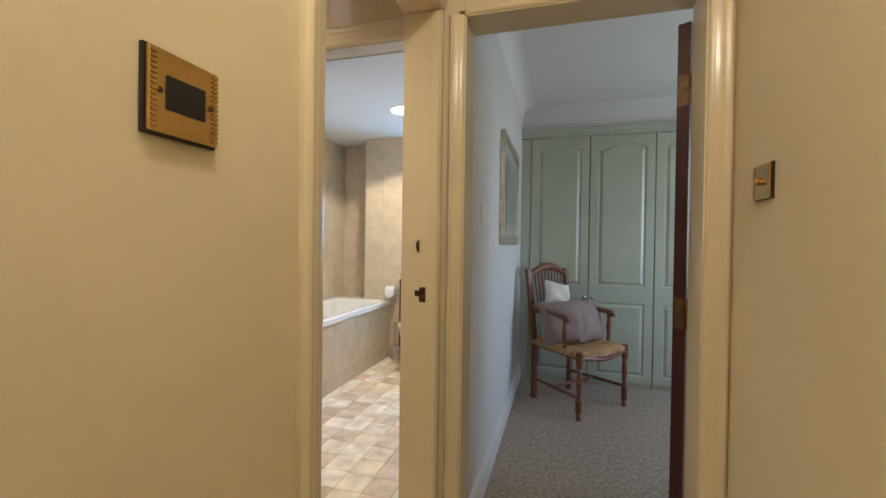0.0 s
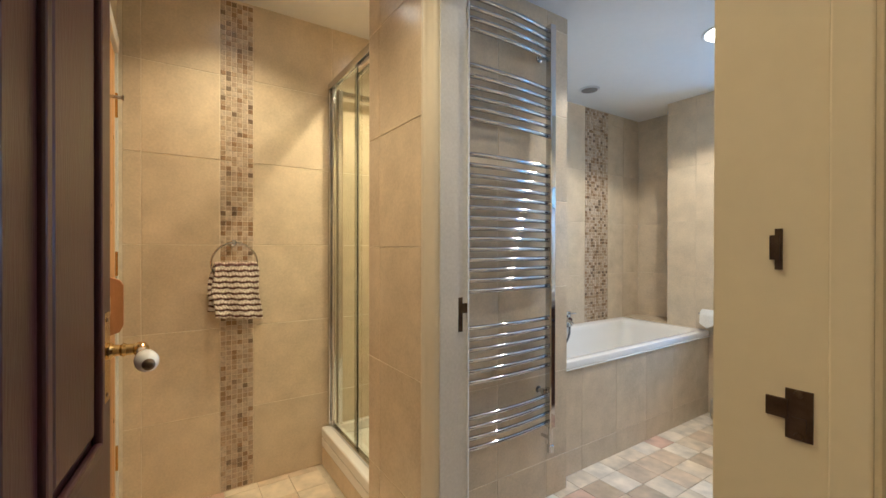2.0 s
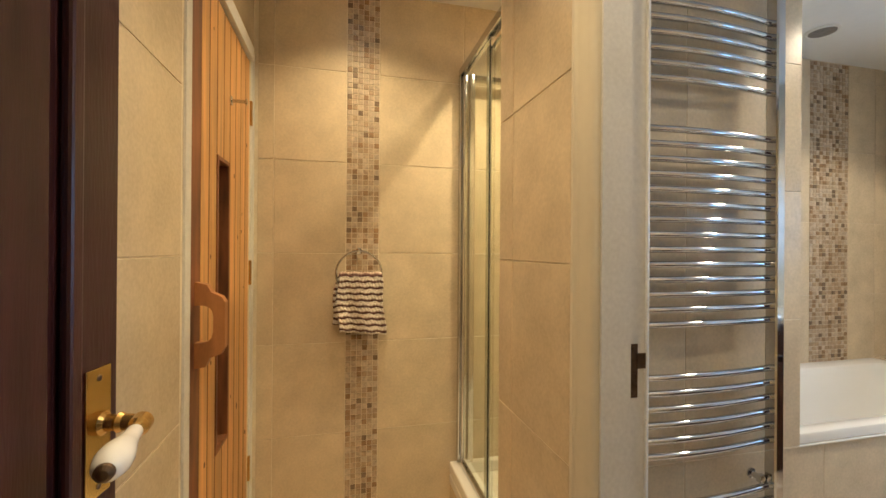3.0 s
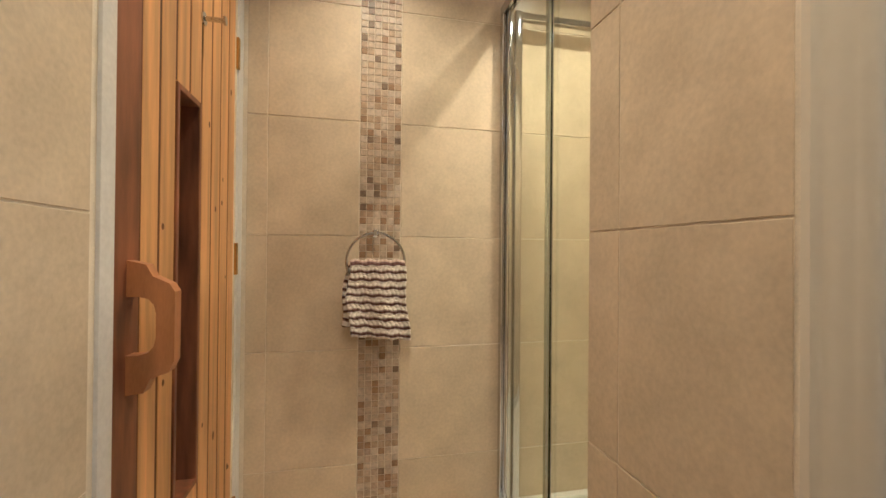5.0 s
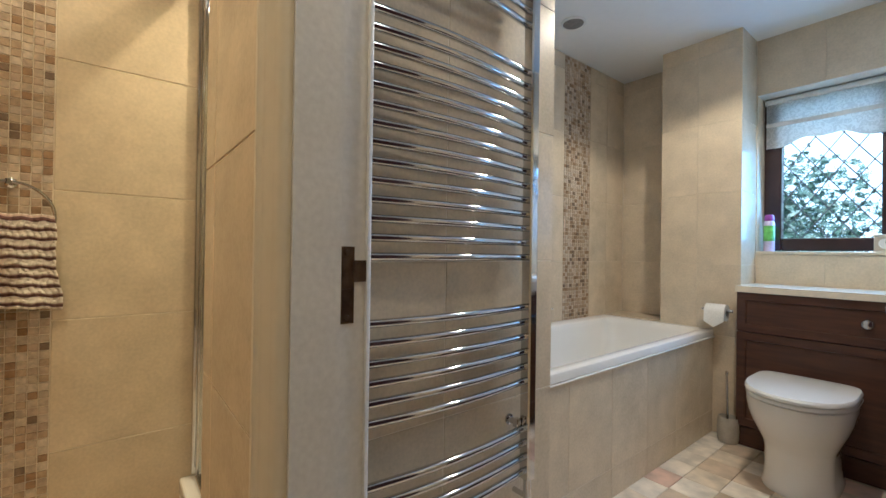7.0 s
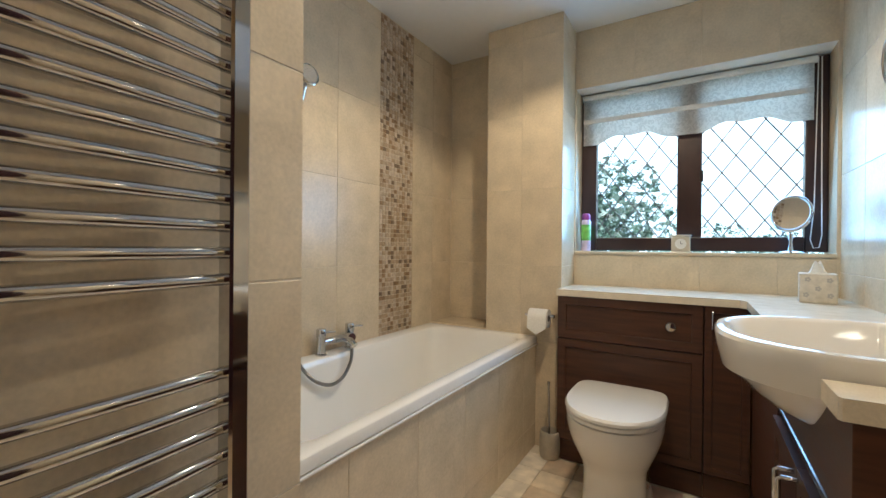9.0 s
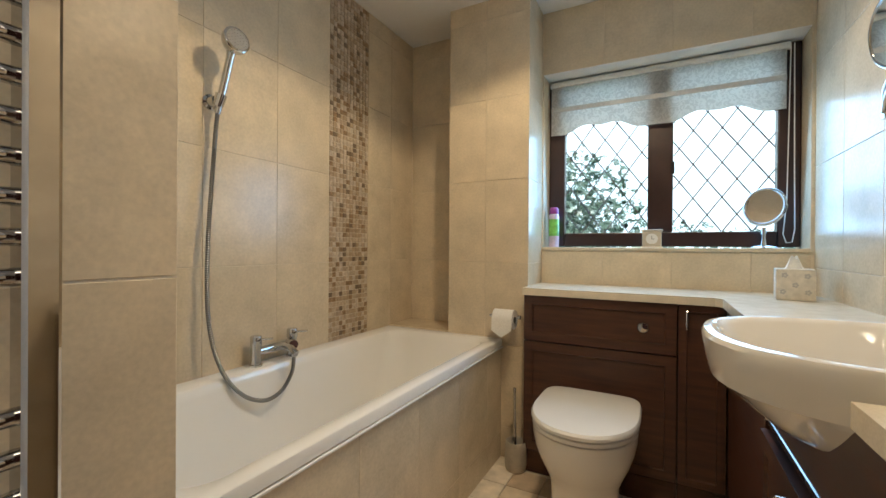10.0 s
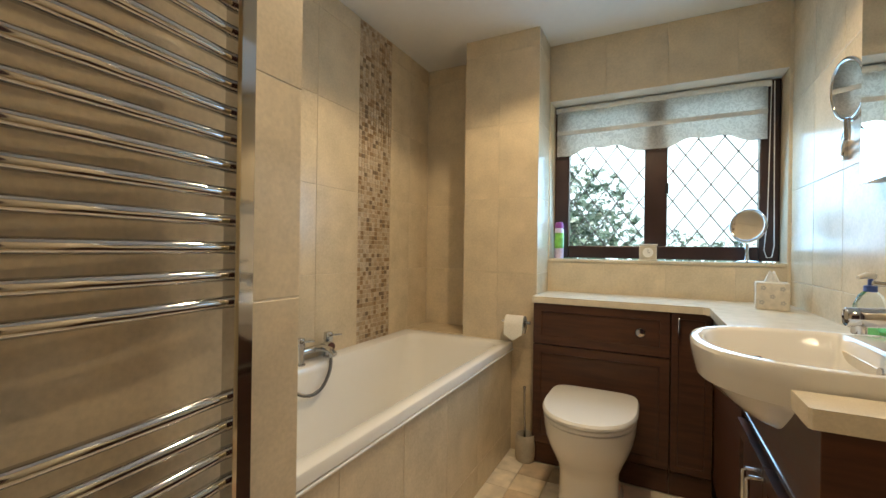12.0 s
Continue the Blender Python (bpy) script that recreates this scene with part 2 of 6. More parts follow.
def tube(points, r, n=10, bm=None, close=False):
    """A round bar along points."""
    b = bm or bmesh.new()
    pts = [Vector(p) for p in points]
    rings, up = [], None
    for k, p in enumerate(pts):
        a = pts[k - 1] if k or close else p
        c = pts[(k + 1) % len(pts)] if k + 1 < len(pts) or close else p
        d = (c - a).normalized()
        if up is None:
            up = d.orthogonal().normalized()
        up = (up - d * up.dot(d)).normalized()
        s = d.cross(up)
        rr = r[k] if isinstance(r, (list, tuple)) else r
        rings.append([b.verts.new(p + (up * math.cos(2 * math.pi * j / n) + s * math.sin(2 * math.pi * j / n)) * rr) for j in range(n)])
    pairs = list(zip(rings, rings[1:])) + ([(rings[-1], rings[0])] if close else [])
    for a, c in pairs:
        for j in range(n):
            b.faces.new((a[j], a[(j + 1) % n], c[(j + 1) % n], c[j]))
    if not close:
        b.faces.new(rings[0][::-1])
        b.faces.new(rings[-1])
    return b


def extrude_profile(points, length, axis="z"):
    """A closed outline in the xy plane, drawn out along z."""
    b = bmesh.new()
    lo = [b.verts.new((x, y, 0)) for x, y in points]
    hi = [b.verts.new((x, y, length)) for x, y in points]
    n = len(points)
    for k in range(n):
        b.faces.new((lo[k], lo[(k + 1) % n], hi[(k + 1) % n], hi[k]))
    b.faces.new(lo[::-1])
    b.faces.new(hi)
    bmesh.ops.recalc_face_normals(b, faces=b.faces[:])
    return b


def structure(name, bm, mat, label="", smooth=False):
    return tagged(link(name, bm, mat, smooth), label, kind="structure")


# ---- structure: walls, floors, ceilings ----
XT, XB, XR, NIB, YS, XW = -2.375, -2.25, -0.32, 1.72, 0.895, -0.25
ZB, ZL, ZBED = 2.277, 2.36, 2.41
LX0, LX1 = -2.50, -0.37
G = 0.002   # tiles stand proud of the wall core by this

wall_lobby_west = structure("wall_lobby_west", box(-2.55, XT - G, 0.70, 2.62, 0, 2.5), GROUT, "beige tiled shower room wall")
sauna = bmesh.new()
box(-2.55, -2.30, 0.75, YS - G, 0, 2.5, bm=sauna)
box(-2.30, -1.62, 0.75, YS - G, 1.985, 2.5, bm=sauna)
box(-1.62, -0.372, 0.75, YS - G, 0, 2.5, bm=sauna)
wall_sauna = structure("wall_sauna", sauna, GROUT, "beige tiled wall with the sauna doorway")
nibm = bmesh.new()
box(-1.645 + G, -1.23, NIB + G, 1.85, 0, 2.5, bm=nibm)
box(-1.23, -0.36, NIB + G, 1.85, 1.98, 2.5, bm=nibm)
wall_bathroom_south = structure("wall_bathroom_south", nibm, GROUT, "beige tiled wall with the bathroom doorway")
radw = bmesh.new()
box(-1.645 + G, -1.5 - G, 1.852, 2.55, 0, 2.5, bm=radw)
box(-2.55, -1.5 - G, 2.552, 2.69 - G, 0, 2.5, bm=radw)
wall_radiator = structure("wall_radiator", radw, GROUT, "beige tiled wall between bathroom and shower")
wall_bath_west = structure("wall_bath_west", box(-2.40, XB - G, 2.70, 4.72, 0, 2.5), BATHGROUT, "beige tiled wall behind the bath")
wall_boxing = structure("wall_boxing", box(-1.865 + G, -1.435 - G, 4.28 + G, 4.53, 0, 2.4), BATHGROUT, "tiled pipe boxing")
winw = bmesh.new()
box(-2.40, -1.43, 4.532, 4.75, 0, 2.5, bm=winw)
box(-1.43, -0.33, 4.53 + G, 4.75, 0, 1.03, bm=winw)
box(-1.43, -0.33, 4.53 + G, 4.75, 1.95, 2.5, bm=winw)
box(-0.33, -0.10, 4.53, 4.75, 0, 2.5, bm=winw)
wall_window = structure("wall_window", winw, BATHGROUT, "beige tiled window wall")
wall_bath_east = structure("wall_bath_east", box(XR + G, -0.212, 1.765, 4.53, 0, 2.5), BATHGROUT, "beige tiled wall behind the basin")
ww = bmesh.new()
box(LX1, XW, -1.2, 0.865, 0, 2.5, bm=ww)
box(LX1, XW, 0.865, 1.63, 1.98, 2.5, bm=ww)
box(LX1, XW, 1.63, 1.76, 0, 2.5, bm=ww)
wall_hall_west = structure("wall_hall_west", ww, HALLPAINT, "cream painted hall wall")
bw = bmesh.new()
box(-0.249, -0.195, 1.63, 1.76, 0, 2.5, bm=bw)
box(-0.195, 0.575, 1.63, 1.76, 1.965, 2.5, bm=bw)
box(0.575, 2.4, 1.63, 1.76, 0, 2.5, bm=bw)
wall_bedroom_south = structure("wall_bedroom_south", bw, HALLPAINT, "cream painted hall wall with the bedroom doorway")
structure("wall_hall_east", box(0.618, 0.70, -1.2, 1.628, 0, 2.5), HALLPAINT, "cream painted hall wall")
structure("wall_hall_south", box(-0.36, 0.70, -1.3, -1.202, 0, 2.5), HALLPAINT, "cream painted hall wall")
structure("wall_bedroom_west", box(-0.206, -0.198, 1.762, 4.7, 0, 2.5), BEDPAINT, "pale grey painted bedroom wall")
structure("wall_bedroom_north", box(-0.196, 2.9, 4.6, 4.7, 0, 2.5), BEDPAINT, "pale grey painted bedroom wall")
# East wall is out of view; its opening is assumed, to admit light.
be = bmesh.new()
box(2.7, 2.85, 1.762, 2.2, 0, 2.5, bm=be)
box(2.7, 2.85, 3.6, 4.598, 0, 2.5, bm=be)
box(2.7, 2.85, 2.2, 3.6, 0, 0.9, bm=be)
box(2.7, 2.85, 2.2, 3.6, 2.1, 2.5, bm=be)
structure("wall_bedroom_east", be, BEDPAINT, "unseen pale grey painted bedroom wall with an assumed opening for light")
structure("wall_bedroom_hall_side", box(0.58, 2.699, 1.762, 1.772, 0, 2.5), BEDPAINT, "pale grey painted bedroom wall")
structure("ceiling_bathroom", box(-2.40, -0.21, 2.60, 4.54, ZB, ZB + 0.1, bm=box(-1.60, -0.21, 1.853, 2.5995, ZB, ZB + 0.1)), PAINT, "white painted bathroom ceiling")
structure("ceiling_lobby", box(-2.50, -0.362, 0.80, 2.55, ZL, ZL + 0.1), PAINT, "white painted shower room ceiling")
structure("ceiling_hall", box(-0.36, 0.70, -1.3, 1.629, ZL, ZL + 0.1), PAINT, "white painted hall ceiling")
structure("ceiling_bedroom", box(-0.21, 2.9, 1.761, 4.7, ZBED, ZBED + 0.1), PAINT, "white painted bedroom ceiling")
structure("floor_bathroom", box(-2.5, -0.2, 0.86, 4.6, -0.1, -0.006), GROUT, "floor of mottled terracotta and cream tiles")
structure("floor_carpet", box(-0.205, 2.9, -1.3, 4.7, -0.1, 0.0), CARPET, "beige grey carpet")
structure("ground", box(-60, 60, 4.9, 90, -0.4, -0.3), material("lawn", (0.06, 0.10, 0.03), 1.0, vary=0.3, scale=2), "grass outside")

b = box(-9, 7, 9.0, 9.02, -0.3, 9.0)
structure("backdrop", b, glowing("overcast_sky_glow", (0.66, 0.90, 1.0), 0.40), "bright overcast sky")


# ---- doorways: jambs and architraves ----
def frame_thing(name, label):
    ob = new(name)
    return tagged(ob, label, kind="structure")


def moulding(width, depth):
    """The outline of a moulded architrave: width along x, its face towards -y."""
    w, d = width, depth
    return [(0, 0), (w, 0), (w, -d * 0.55), (w * 0.93, -d * 0.8), (w * 0.86, -d), (w * 0.72, -d), (w * 0.66, -d * 0.84), (w * 0.58, -d * 0.8), (w * 0.34, -d * 0.74), (w * 0.28, -d * 0.62), (w * 0.2, -d * 0.6), (w * 0.12, -d * 0.52), (w * 0.04, -d * 0.4), (0, -d * 0.2)]


def architrave(parent, p, u, n, span, height, width, depth, mat, sides="lhr"):
    """Two uprights and a head round an opening. p: foot of its first inner edge; u: along the wall; n: out of it."""
    u, n, z = Vector(u), Vector(n), Vector((0, 0, 1))
    prof = moulding(width, depth)

    def put(name, origin, ax, up, length):
        b = extrude_profile(prof, length)
        m = Matrix((( *ax, 0), (*(-n), 0), (*up, 0), (0, 0, 0, 1))).transposed()
        m.translation = origin
        bmesh.ops.transform(b, matrix=m, verts=b.verts)
        bmesh.ops.recalc_face_normals(b, faces=b.faces[:])
        part(name, b, mat, parent, smooth=True)
    if "l" in sides:
        put("architrave_upright", Vector(p), -u, z, height - 0.0005)
    if "r" in sides:
        put("architrave_upright", Vector(p) + u * span, u, z, height - 0.0005)
    if "h" in sides:
        put("architrave_head", Vector(p) + z * height - u * (width if "l" in sides else 0), z, u, span + width * (("l" in sides) + ("r" in sides)))


def strike(parent, m, h, lip, small=False, side=-1, lz=(0.004, 0.034)):
    """A worn latch keep let into a jamb: face in the xz plane, towards -y."""
    w = 0.0065 if small else 0.022
    b = box(-w / 2, w / 2, -0.0015, 0.001, -h / 2, h / 2)
    if small:
        box(-w / 2 - 0.004, w / 2 - 0.002, -0.003, -0.0005, -h * 0.26, h * 0.34, bm=b)
    if not small:
        box(min(side * (w / 2 - 0.002), side * (w / 2 + lip)), max(side * (w / 2 - 0.002), side * (w / 2 + lip)), -0.003, 0.001, lz[0], lz[1], bm=b)
        box(-0.006, 0.006, -0.003, -0.001, -h * 0.32, -h * 0.05, bm=b)
        for s in (-1, 1):
            join(b, lathe([(0.004, 0), (0.0035, 0.0015), (0.001, 0.002)], 10), Matrix.Translation((0, -0.0015, s * h * 0.42)) @ pose(0, 0, 0, 90))
    bmesh.ops.transform(b, matrix=m, verts=b.verts)
    part("strike_plate", b, DARKBRASS, parent, "worn dark brass strike plate")


door_1 = frame_thing("door_1", "white painted bathroom door frame")
b = box(-1.225, -1.178, 1.745, 1.810, 0, 1.95)
box(-1.225, -1.192, 1.8105, 1.852, 0, 1.965, bm=b)
part("jamb", b, WHITETRIM, door_1)
b = box(-0.40, -0.362, 1.745, 1.810, 0, 1.95)
box(-0.388, -0.362, 1.8105, 1.852, 0, 1.965, bm=b)
part("jamb", b, WHITETRIM, door_1)
b = box(-1.177, -0.401, 1.745, 1.810, 1.95, 1.985)
box(-1.191, -0.389, 1.8105, 1.852, 1.965, 1.985, bm=b)
part("head", b, WHITETRIM, door_1)
architrave(door_1, (-1.183, 1.7445, 0), (1, 0, 0), (0, -1, 0), 0.787, 1.955, 0.065, 0.03, IVORY, "lh")
architrave(door_1, (-1.186, 1.8525, 0), (1, 0, 0), (0, 1, 0), 0.79, 1.96, 0.065, 0.018, WHITETRIM, "lh")
strike(door_1, pose(-1.1915, 1.824, 0.962, 0, 0, 90), 0.106, 0.018, False, 1)

door_2 = frame_thing("door_2", "cream gloss painted shower room door frame")
b = box(-0.382, -0.246, 1.60, 1.634, 0, 1.965, 0.002)
part("jamb", b, TRIM, door_2)
part("stop", box(-0.280, -0.250, 1.592, 1.5998, 0, 1.957, 0.002), TRIM, door_2)
part("jamb", box(-0.382, -0.246, 0.862, 0.897, 0, 1.965, 0.002), TRIM, door_2)
part("head", box(-0.382, -0.246, 0.8975, 1.5995, 1.965, 1.985, 0.001), TRIM, door_2)
architrave(door_2, (XW - 0.0005, 0.890, 0), (0, 1, 0), (1, 0, 0), 0.735, 1.97, 0.062, 0.018, TRIM, "lh")
architrave(door_2, (-0.3705, 0.890, 0), (0, 1, 0), (-1, 0, 0), 0.715, 1.97, 0.062, 0.014, TRIM, "rh")
strike(door_2, pose(-0.303, 1.5998, 1.003, 0, 0, 0), 0.050, 0.016, False, -1, (-0.006, 0.0135))
strike(door_2, pose(-0.320, 1.5998, 1.168, 0, 0, 0), 0.042, 0.0, True)

door_3 = frame_thing("door_3", "cream gloss painted bedroom door frame")
part("jamb", box(-0.196, -0.168, 1.628, 1.764, 0, 1.943, 0.002), TRIM, door_3)
part("jamb", box(0.545, 0.578, 1.628, 1.764, 0, 1.943, 0.002), TRIM, door_3)
part("head", box(-0.167, 0.544, 1.628, 1.764, 1.943, 1.968, 0.001), TRIM, door_3)
architrave(door_3, (-0.172, 1.6295, 0), (1, 0, 0), (0, -1, 0), 0.722, 1.947, 0.066, 0.02, TRIM, "rh")
architrave(door_3, (-0.172, 1.6295, 0), (1, 0, 0), (0, -1, 0), 0.722, 1.947, 0.054, 0.02, TRIM, "l")

frame_sauna = frame_thing("door_4", "white painted sauna door frame")
for x0, x1 in ((-2.372, -2.318), (-1.630, -1.592)):
    part("door_lining", box(x0, x1, 0.80, YS + 0.004, 0, 2.02, 0.001), WHITETRIM, frame_sauna)
part("door_lining", box(-2.3175, -1.6305, 0.80, YS + 0.012, 1.965, 2.02, 0.003), WHITETRIM, frame_sauna)

# skirting and coving in the bedroom
b = extrude_profile([(0, 0), (0.018, 0), (0.018, 0.09), (0.014, 0.10), (0.012, 0.118), (0.007, 0.128), (0.004, 0.14), (0, 0.14)], 2.215)
bmesh.ops.transform(b, matrix=Matrix(((1, 0, 0, -0.1975), (0, 0, 1, 1.77), (0, 1, 0, 0.0), (0, 0, 0, 1))), verts=b.verts)
bmesh.ops.recalc_face_normals(b, faces=b.faces[:])
structure("baseboard_bedroom", b, WHITETRIM, "white gloss skirting board")
cove = [(0, 0)] + [(0.10 - 0.10 * math.cos(a * math.pi / 12), -0.10 + 0.10 * math.sin(a * math.pi / 12)) for a in range(7)]
b = extrude_profile(cove, 2.80)
bmesh.ops.transform(b, matrix=Matrix(((1, 0, 0, -0.1975), (0, 0, 1, 1.773), (0, 1, 0, ZBED - 0.0005), (0, 0, 0, 1))), verts=b.verts)
bmesh.ops.recalc_face_normals(b, faces=b.faces[:])
structure("trim_coving", b, PAINT, "white plaster coving", smooth=True)


# ---- things ----
def panel_bump(b, x0, x1, z0, z1, y, arch=0.0, rise=0.010, edge=0.035, n=14):
    """A raised and fielded panel on a door face that looks to -y; arch: the height of a curved top."""
    def outline(inset, yy):
        xa, xb, za, zb = x0 + inset, x1 - inset, z0 + inset, z1 - inset
        pts = [(xa, za), (xb, za)]
        if arch:
            for k in range(n + 1):
                s = k / n
                c = 0.5 - 0.5 * math.cos(2 * math.pi * s)
                pts.append((xb + (xa - xb) * s, zb - arch + arch * (c ** 0.7)))
        else:
            pts += [(xb, zb), (xa, zb)]
        return [b.verts.new((px, yy, pz)) for px, pz in pts]
    rings = [outline(0, y), outline(0.006, y + 0.007), outline(0.014, y + 0.007), outline(edge, y - rise * 0.3), outline(edge + 0.004, y - rise * 0.3)]
    for a, c in zip(rings, rings[1:]):
        for k in range(len(a)):
            b.faces.new((a[k], a[(k + 1) % len(a)], c[(k + 1) % len(a)], c[k]))
    b.faces.new(rings[-1])
    return rings[0]


def panelled_leaf(w, h, t, panels, arch=0.0):
    """A door leaf in x 0..w, z 0..h, front face at y=0, with raised panels on the front."""
    b = bmesh.new()
    xs = sorted({0, w} | {p[0] for p in panels} | {p[1] for p in panels})
    zs = sorted({0, h} | {p[2] for p in panels} | {p[3] for p in panels})
    for i in range(len(xs) - 1):
        for j in range(len(zs) - 1):
            cx, cz = (xs[i] + xs[i + 1]) / 2, (zs[j] + zs[j + 1]) / 2
            hitp = [p for p in panels if p[0] < cx < p[1] and p[2] < cz < p[3]]
            if not hitp:
                b.faces.new([b.verts.new(v) for v in ((xs[i], 0, zs[j]), (xs[i + 1], 0, zs[j]), (xs[i + 1], 0, zs[j + 1]), (xs[i], 0, zs[j + 1]))])
    for p in panels:
        a = p[4] if len(p) > 4 else 0.0
        ring = panel_bump(b, p[0], p[1], p[2], p[3], 0.0, a)
        if a:
            arc = ring[2:]
            tl, tr = b.verts.new((p[0], 0, p[3])), b.verts.new((p[1], 0, p[3]))
            mid = len(arc) // 2
            for k in range(mid):
                b.faces.new((tr, arc[k + 1], arc[k]))
            for k in range(mid, len(arc) - 1):
                b.faces.new((tl, arc[k + 1], arc[k]))
            b.faces.new((tl, tr, arc[mid]))
    bmesh.ops.remove_doubles(b, verts=b.verts, dist=1e-5)
    bmesh.ops.recalc_face_normals(b, faces=b.faces[:])
    if sum(f.normal.y * f.calc_area() for f in b.faces) > 0:
        bmesh.ops.reverse_faces(b, faces=b.faces[:])
    core = box(0, w, 0.012, t, 0, h)
    join(b, core)
    for a, c in (((0, 0), (0, 1)), ((1, 0), (1, 1))):
        x = w * a[0]
        b.faces.new([b.verts.new(v) for v in ((x, 0, 0), (x, 0.012, 0), (x, 0.012, h), (x, 0, h))])
    for z in (0, h):
        b.faces.new([b.verts.new(v) for v in ((0, 0, z), (w, 0, z), (w, 0.012, z), (0, 0.012, z))])
    return b


# hall: brass blanking plate and dimmer
def switch_plate(name, m, label, category, dimmer):
    s = thing(name, m, label, category)
    part("back_plate", box(-0.043, 0.043, -0.006, 0, -0.043, 0.043, 0.001), BLACK, s, "dark backing plate")
    b = box(-0.041, 0.041, -0.011, -0.006, -0.041, 0.041, 0.0015)
    for k in range(15):
        for sx in (-1, 1):
            box(sx * 0.036 - 0.003, sx * 0.036 + 0.003, -0.0135, -0.0105, -0.037 + k * 0.0051, -0.0345 + k * 0.0051, bm=b)
    part("plate", b, BRASS, s, "reeded polished brass plate")
    for sx in (-1, 1):
        part("screw", _screw(sx), DARKBRASS, s)
    if dimmer:
        d = lathe([(0.009, 0), (0.009, 0.010), (0.0075, 0.0125), (0.001, 0.013)], 20)
        bmesh.ops.transform(d, matrix=pose(0, -0.011, 0, 90), verts=d.verts)
        part("dimmer_knob", d, BRASS, s)
    else:
        part("insert", box(-0.023, 0.023, -0.0125, -0.0105, -0.017, 0.017, 0.0008), BLACK, s, "black insert")
    return s


def _screw(sx):
    d = lathe([(0.0032, 0), (0.0030, 0.0012), (0.0008, 0.0018)], 12)
    bmesh.ops.transform(d, matrix=pose(sx * 0.030, -0.011, 0, 90), verts=d.verts)
    return d


switch_plate("blanking_plate", pose(XW, 0.614, 1.326, 0, 0, 90) @ Matrix.Scale(1.03, 4), "reeded polished brass plate with black insert on cream wall", "wall plate", False)
switch_plate("dimmer_switch", pose(0.618, 1.425, 1.335, 0, 0, -90), "brass dimmer switch on the cream hall wall", "light switch", True)


# dark panelled doors
def dark_door(name, m, w, h, label, handle, hinges):
    """Leaf from its hinge along +x, front towards -y."""
    d = thing(name, m, label, "door")
    st = 0.075
    mid = w / 2
    pans = [(st, mid - 0.05, 0.84, h - 0.10), (mid + 0.05, w - st, 0.84, h - 0.10), (st, mid - 0.05, 0.20, 0.62), (mid + 0.05, w - st, 0.20, 0.62)]
    part("leaf", panelled_leaf(w, h, 0.038, pans), DARKWOOD, d)
    for p in pans:
        for x0, x1, z0, z1 in ((p[0] - 0.008, p[0] + 0.012, p[2], p[3]), (p[1] - 0.012, p[1] + 0.008, p[2], p[3]), (p[0], p[1], p[2] - 0.008, p[2] + 0.012), (p[0], p[1], p[3] - 0.012, p[3] + 0.008)):
            part("bead", box(x0, x1, -0.008, 0.004, z0, z1, 0.004), DARKWOOD, d)
    if handle:
        hp = part("handle_plate", box(w - 0.056, w - 0.014, -0.003, -0.0002, 0.90, 1.05, 0.0008), BRASS, d, "polished brass lever plate")
        for zz in (0.912, 1.038):
            sc = lathe([(0.004, 0), (0.0035, 0.001), (0.001, 0.0016)], 10)
            bmesh.ops.transform(sc, matrix=pose(w - 0.035, -0.003, zz, 90), verts=sc.verts)
            part("screw", sc, DARKBRASS, hp)
        xs = w - 0.034
        n1 = lathe([(0.014, 0), (0.014, 0.005), (0.010, 0.009), (0.009, 0.018), (0.012, 0.022), (0.0095, 0.027), (0.0085, 0.046), (0.010, 0.05)], 20)
        bmesh.ops.transform(n1, matrix=pose(xs, -0.003, 0.985, 90), verts=n1.verts)
        join(n1, lathe([(0.010, -0.004), (0.012, 0.0), (0.0115, 0.016), (0.009, 0.022), (0.0075, 0.03)], 20), Matrix.Translation((xs, -0.049, 0.985)) @ pose(0, 0, 0, 0, -92, 14))
        part("lever_neck", n1, BRASS, d, "brass lever neck")
        g = lathe([(0.0075, 0.024), (0.009, 0.03), (0.0095, 0.045), (0.0125, 0.062), (0.0165, 0.082), (0.0165, 0.095), (0.013, 0.108), (0.009, 0.112)], 24)
        bmesh.ops.transform(g, matrix=Matrix.Translation((xs, -0.049, 0.985)) @ pose(0, 0, 0, 0, -92, 14), verts=g.verts)
        gr = part("lever_grip", g, CERAMIC, d, "white ceramic lever grip", smooth=True)
        e = lathe([(0.009, 0.112), (0.0085, 0.116), (0.005, 0.119), (0.001, 0.12)], 16)
        bmesh.ops.transform(e, matrix=Matrix.Translation((xs, -0.049, 0.985)) @ pose(0, 0, 0, 0, -92, 14), verts=e.verts)
        part("grip_cap", e, DARKBRASS, gr, "tarnished brass end cap")
    for zz in hinges:
        hg = box(-0.004, 0.0, 0.004, 0.034, zz - 0.05, zz + 0.05)
        tube([(-0.004, -0.003, zz - 0.05), (-0.004, -0.003, zz + 0.05)], 0.005, 10, hg)
        part("hinge", hg, DARKBRASS, d, "tarnished brass butt hinge")
    return d


# hinge at the south jamb, swung into the shower room
ang = math.degrees(math.atan2(0.991 - 0.915, -1.083 + 0.386))
shower_door = dark_door("panelled_door", pose(-0.386, 0.915, 0.008, 0, 0, ang), 0.702, 1.945, "open dark red-brown panelled door with brass and ceramic lever", True, (0.25, 1.75))
bedroom_door = dark_door("panelled_door", pose(0.5425, 1.772, 0.008, 0, 0, 62), 0.66, 1.90, "open dark red-brown bedroom door with brass hinges", False, (0.25, 0.95, 1.68))


bathroom_door = dark_door("panelled_door", pose(-0.372, 2.585, 0.010, 0, 0, -90), 0.72, 1.935, "open dark red-brown bathroom door folded against the tiled wall", False, ())

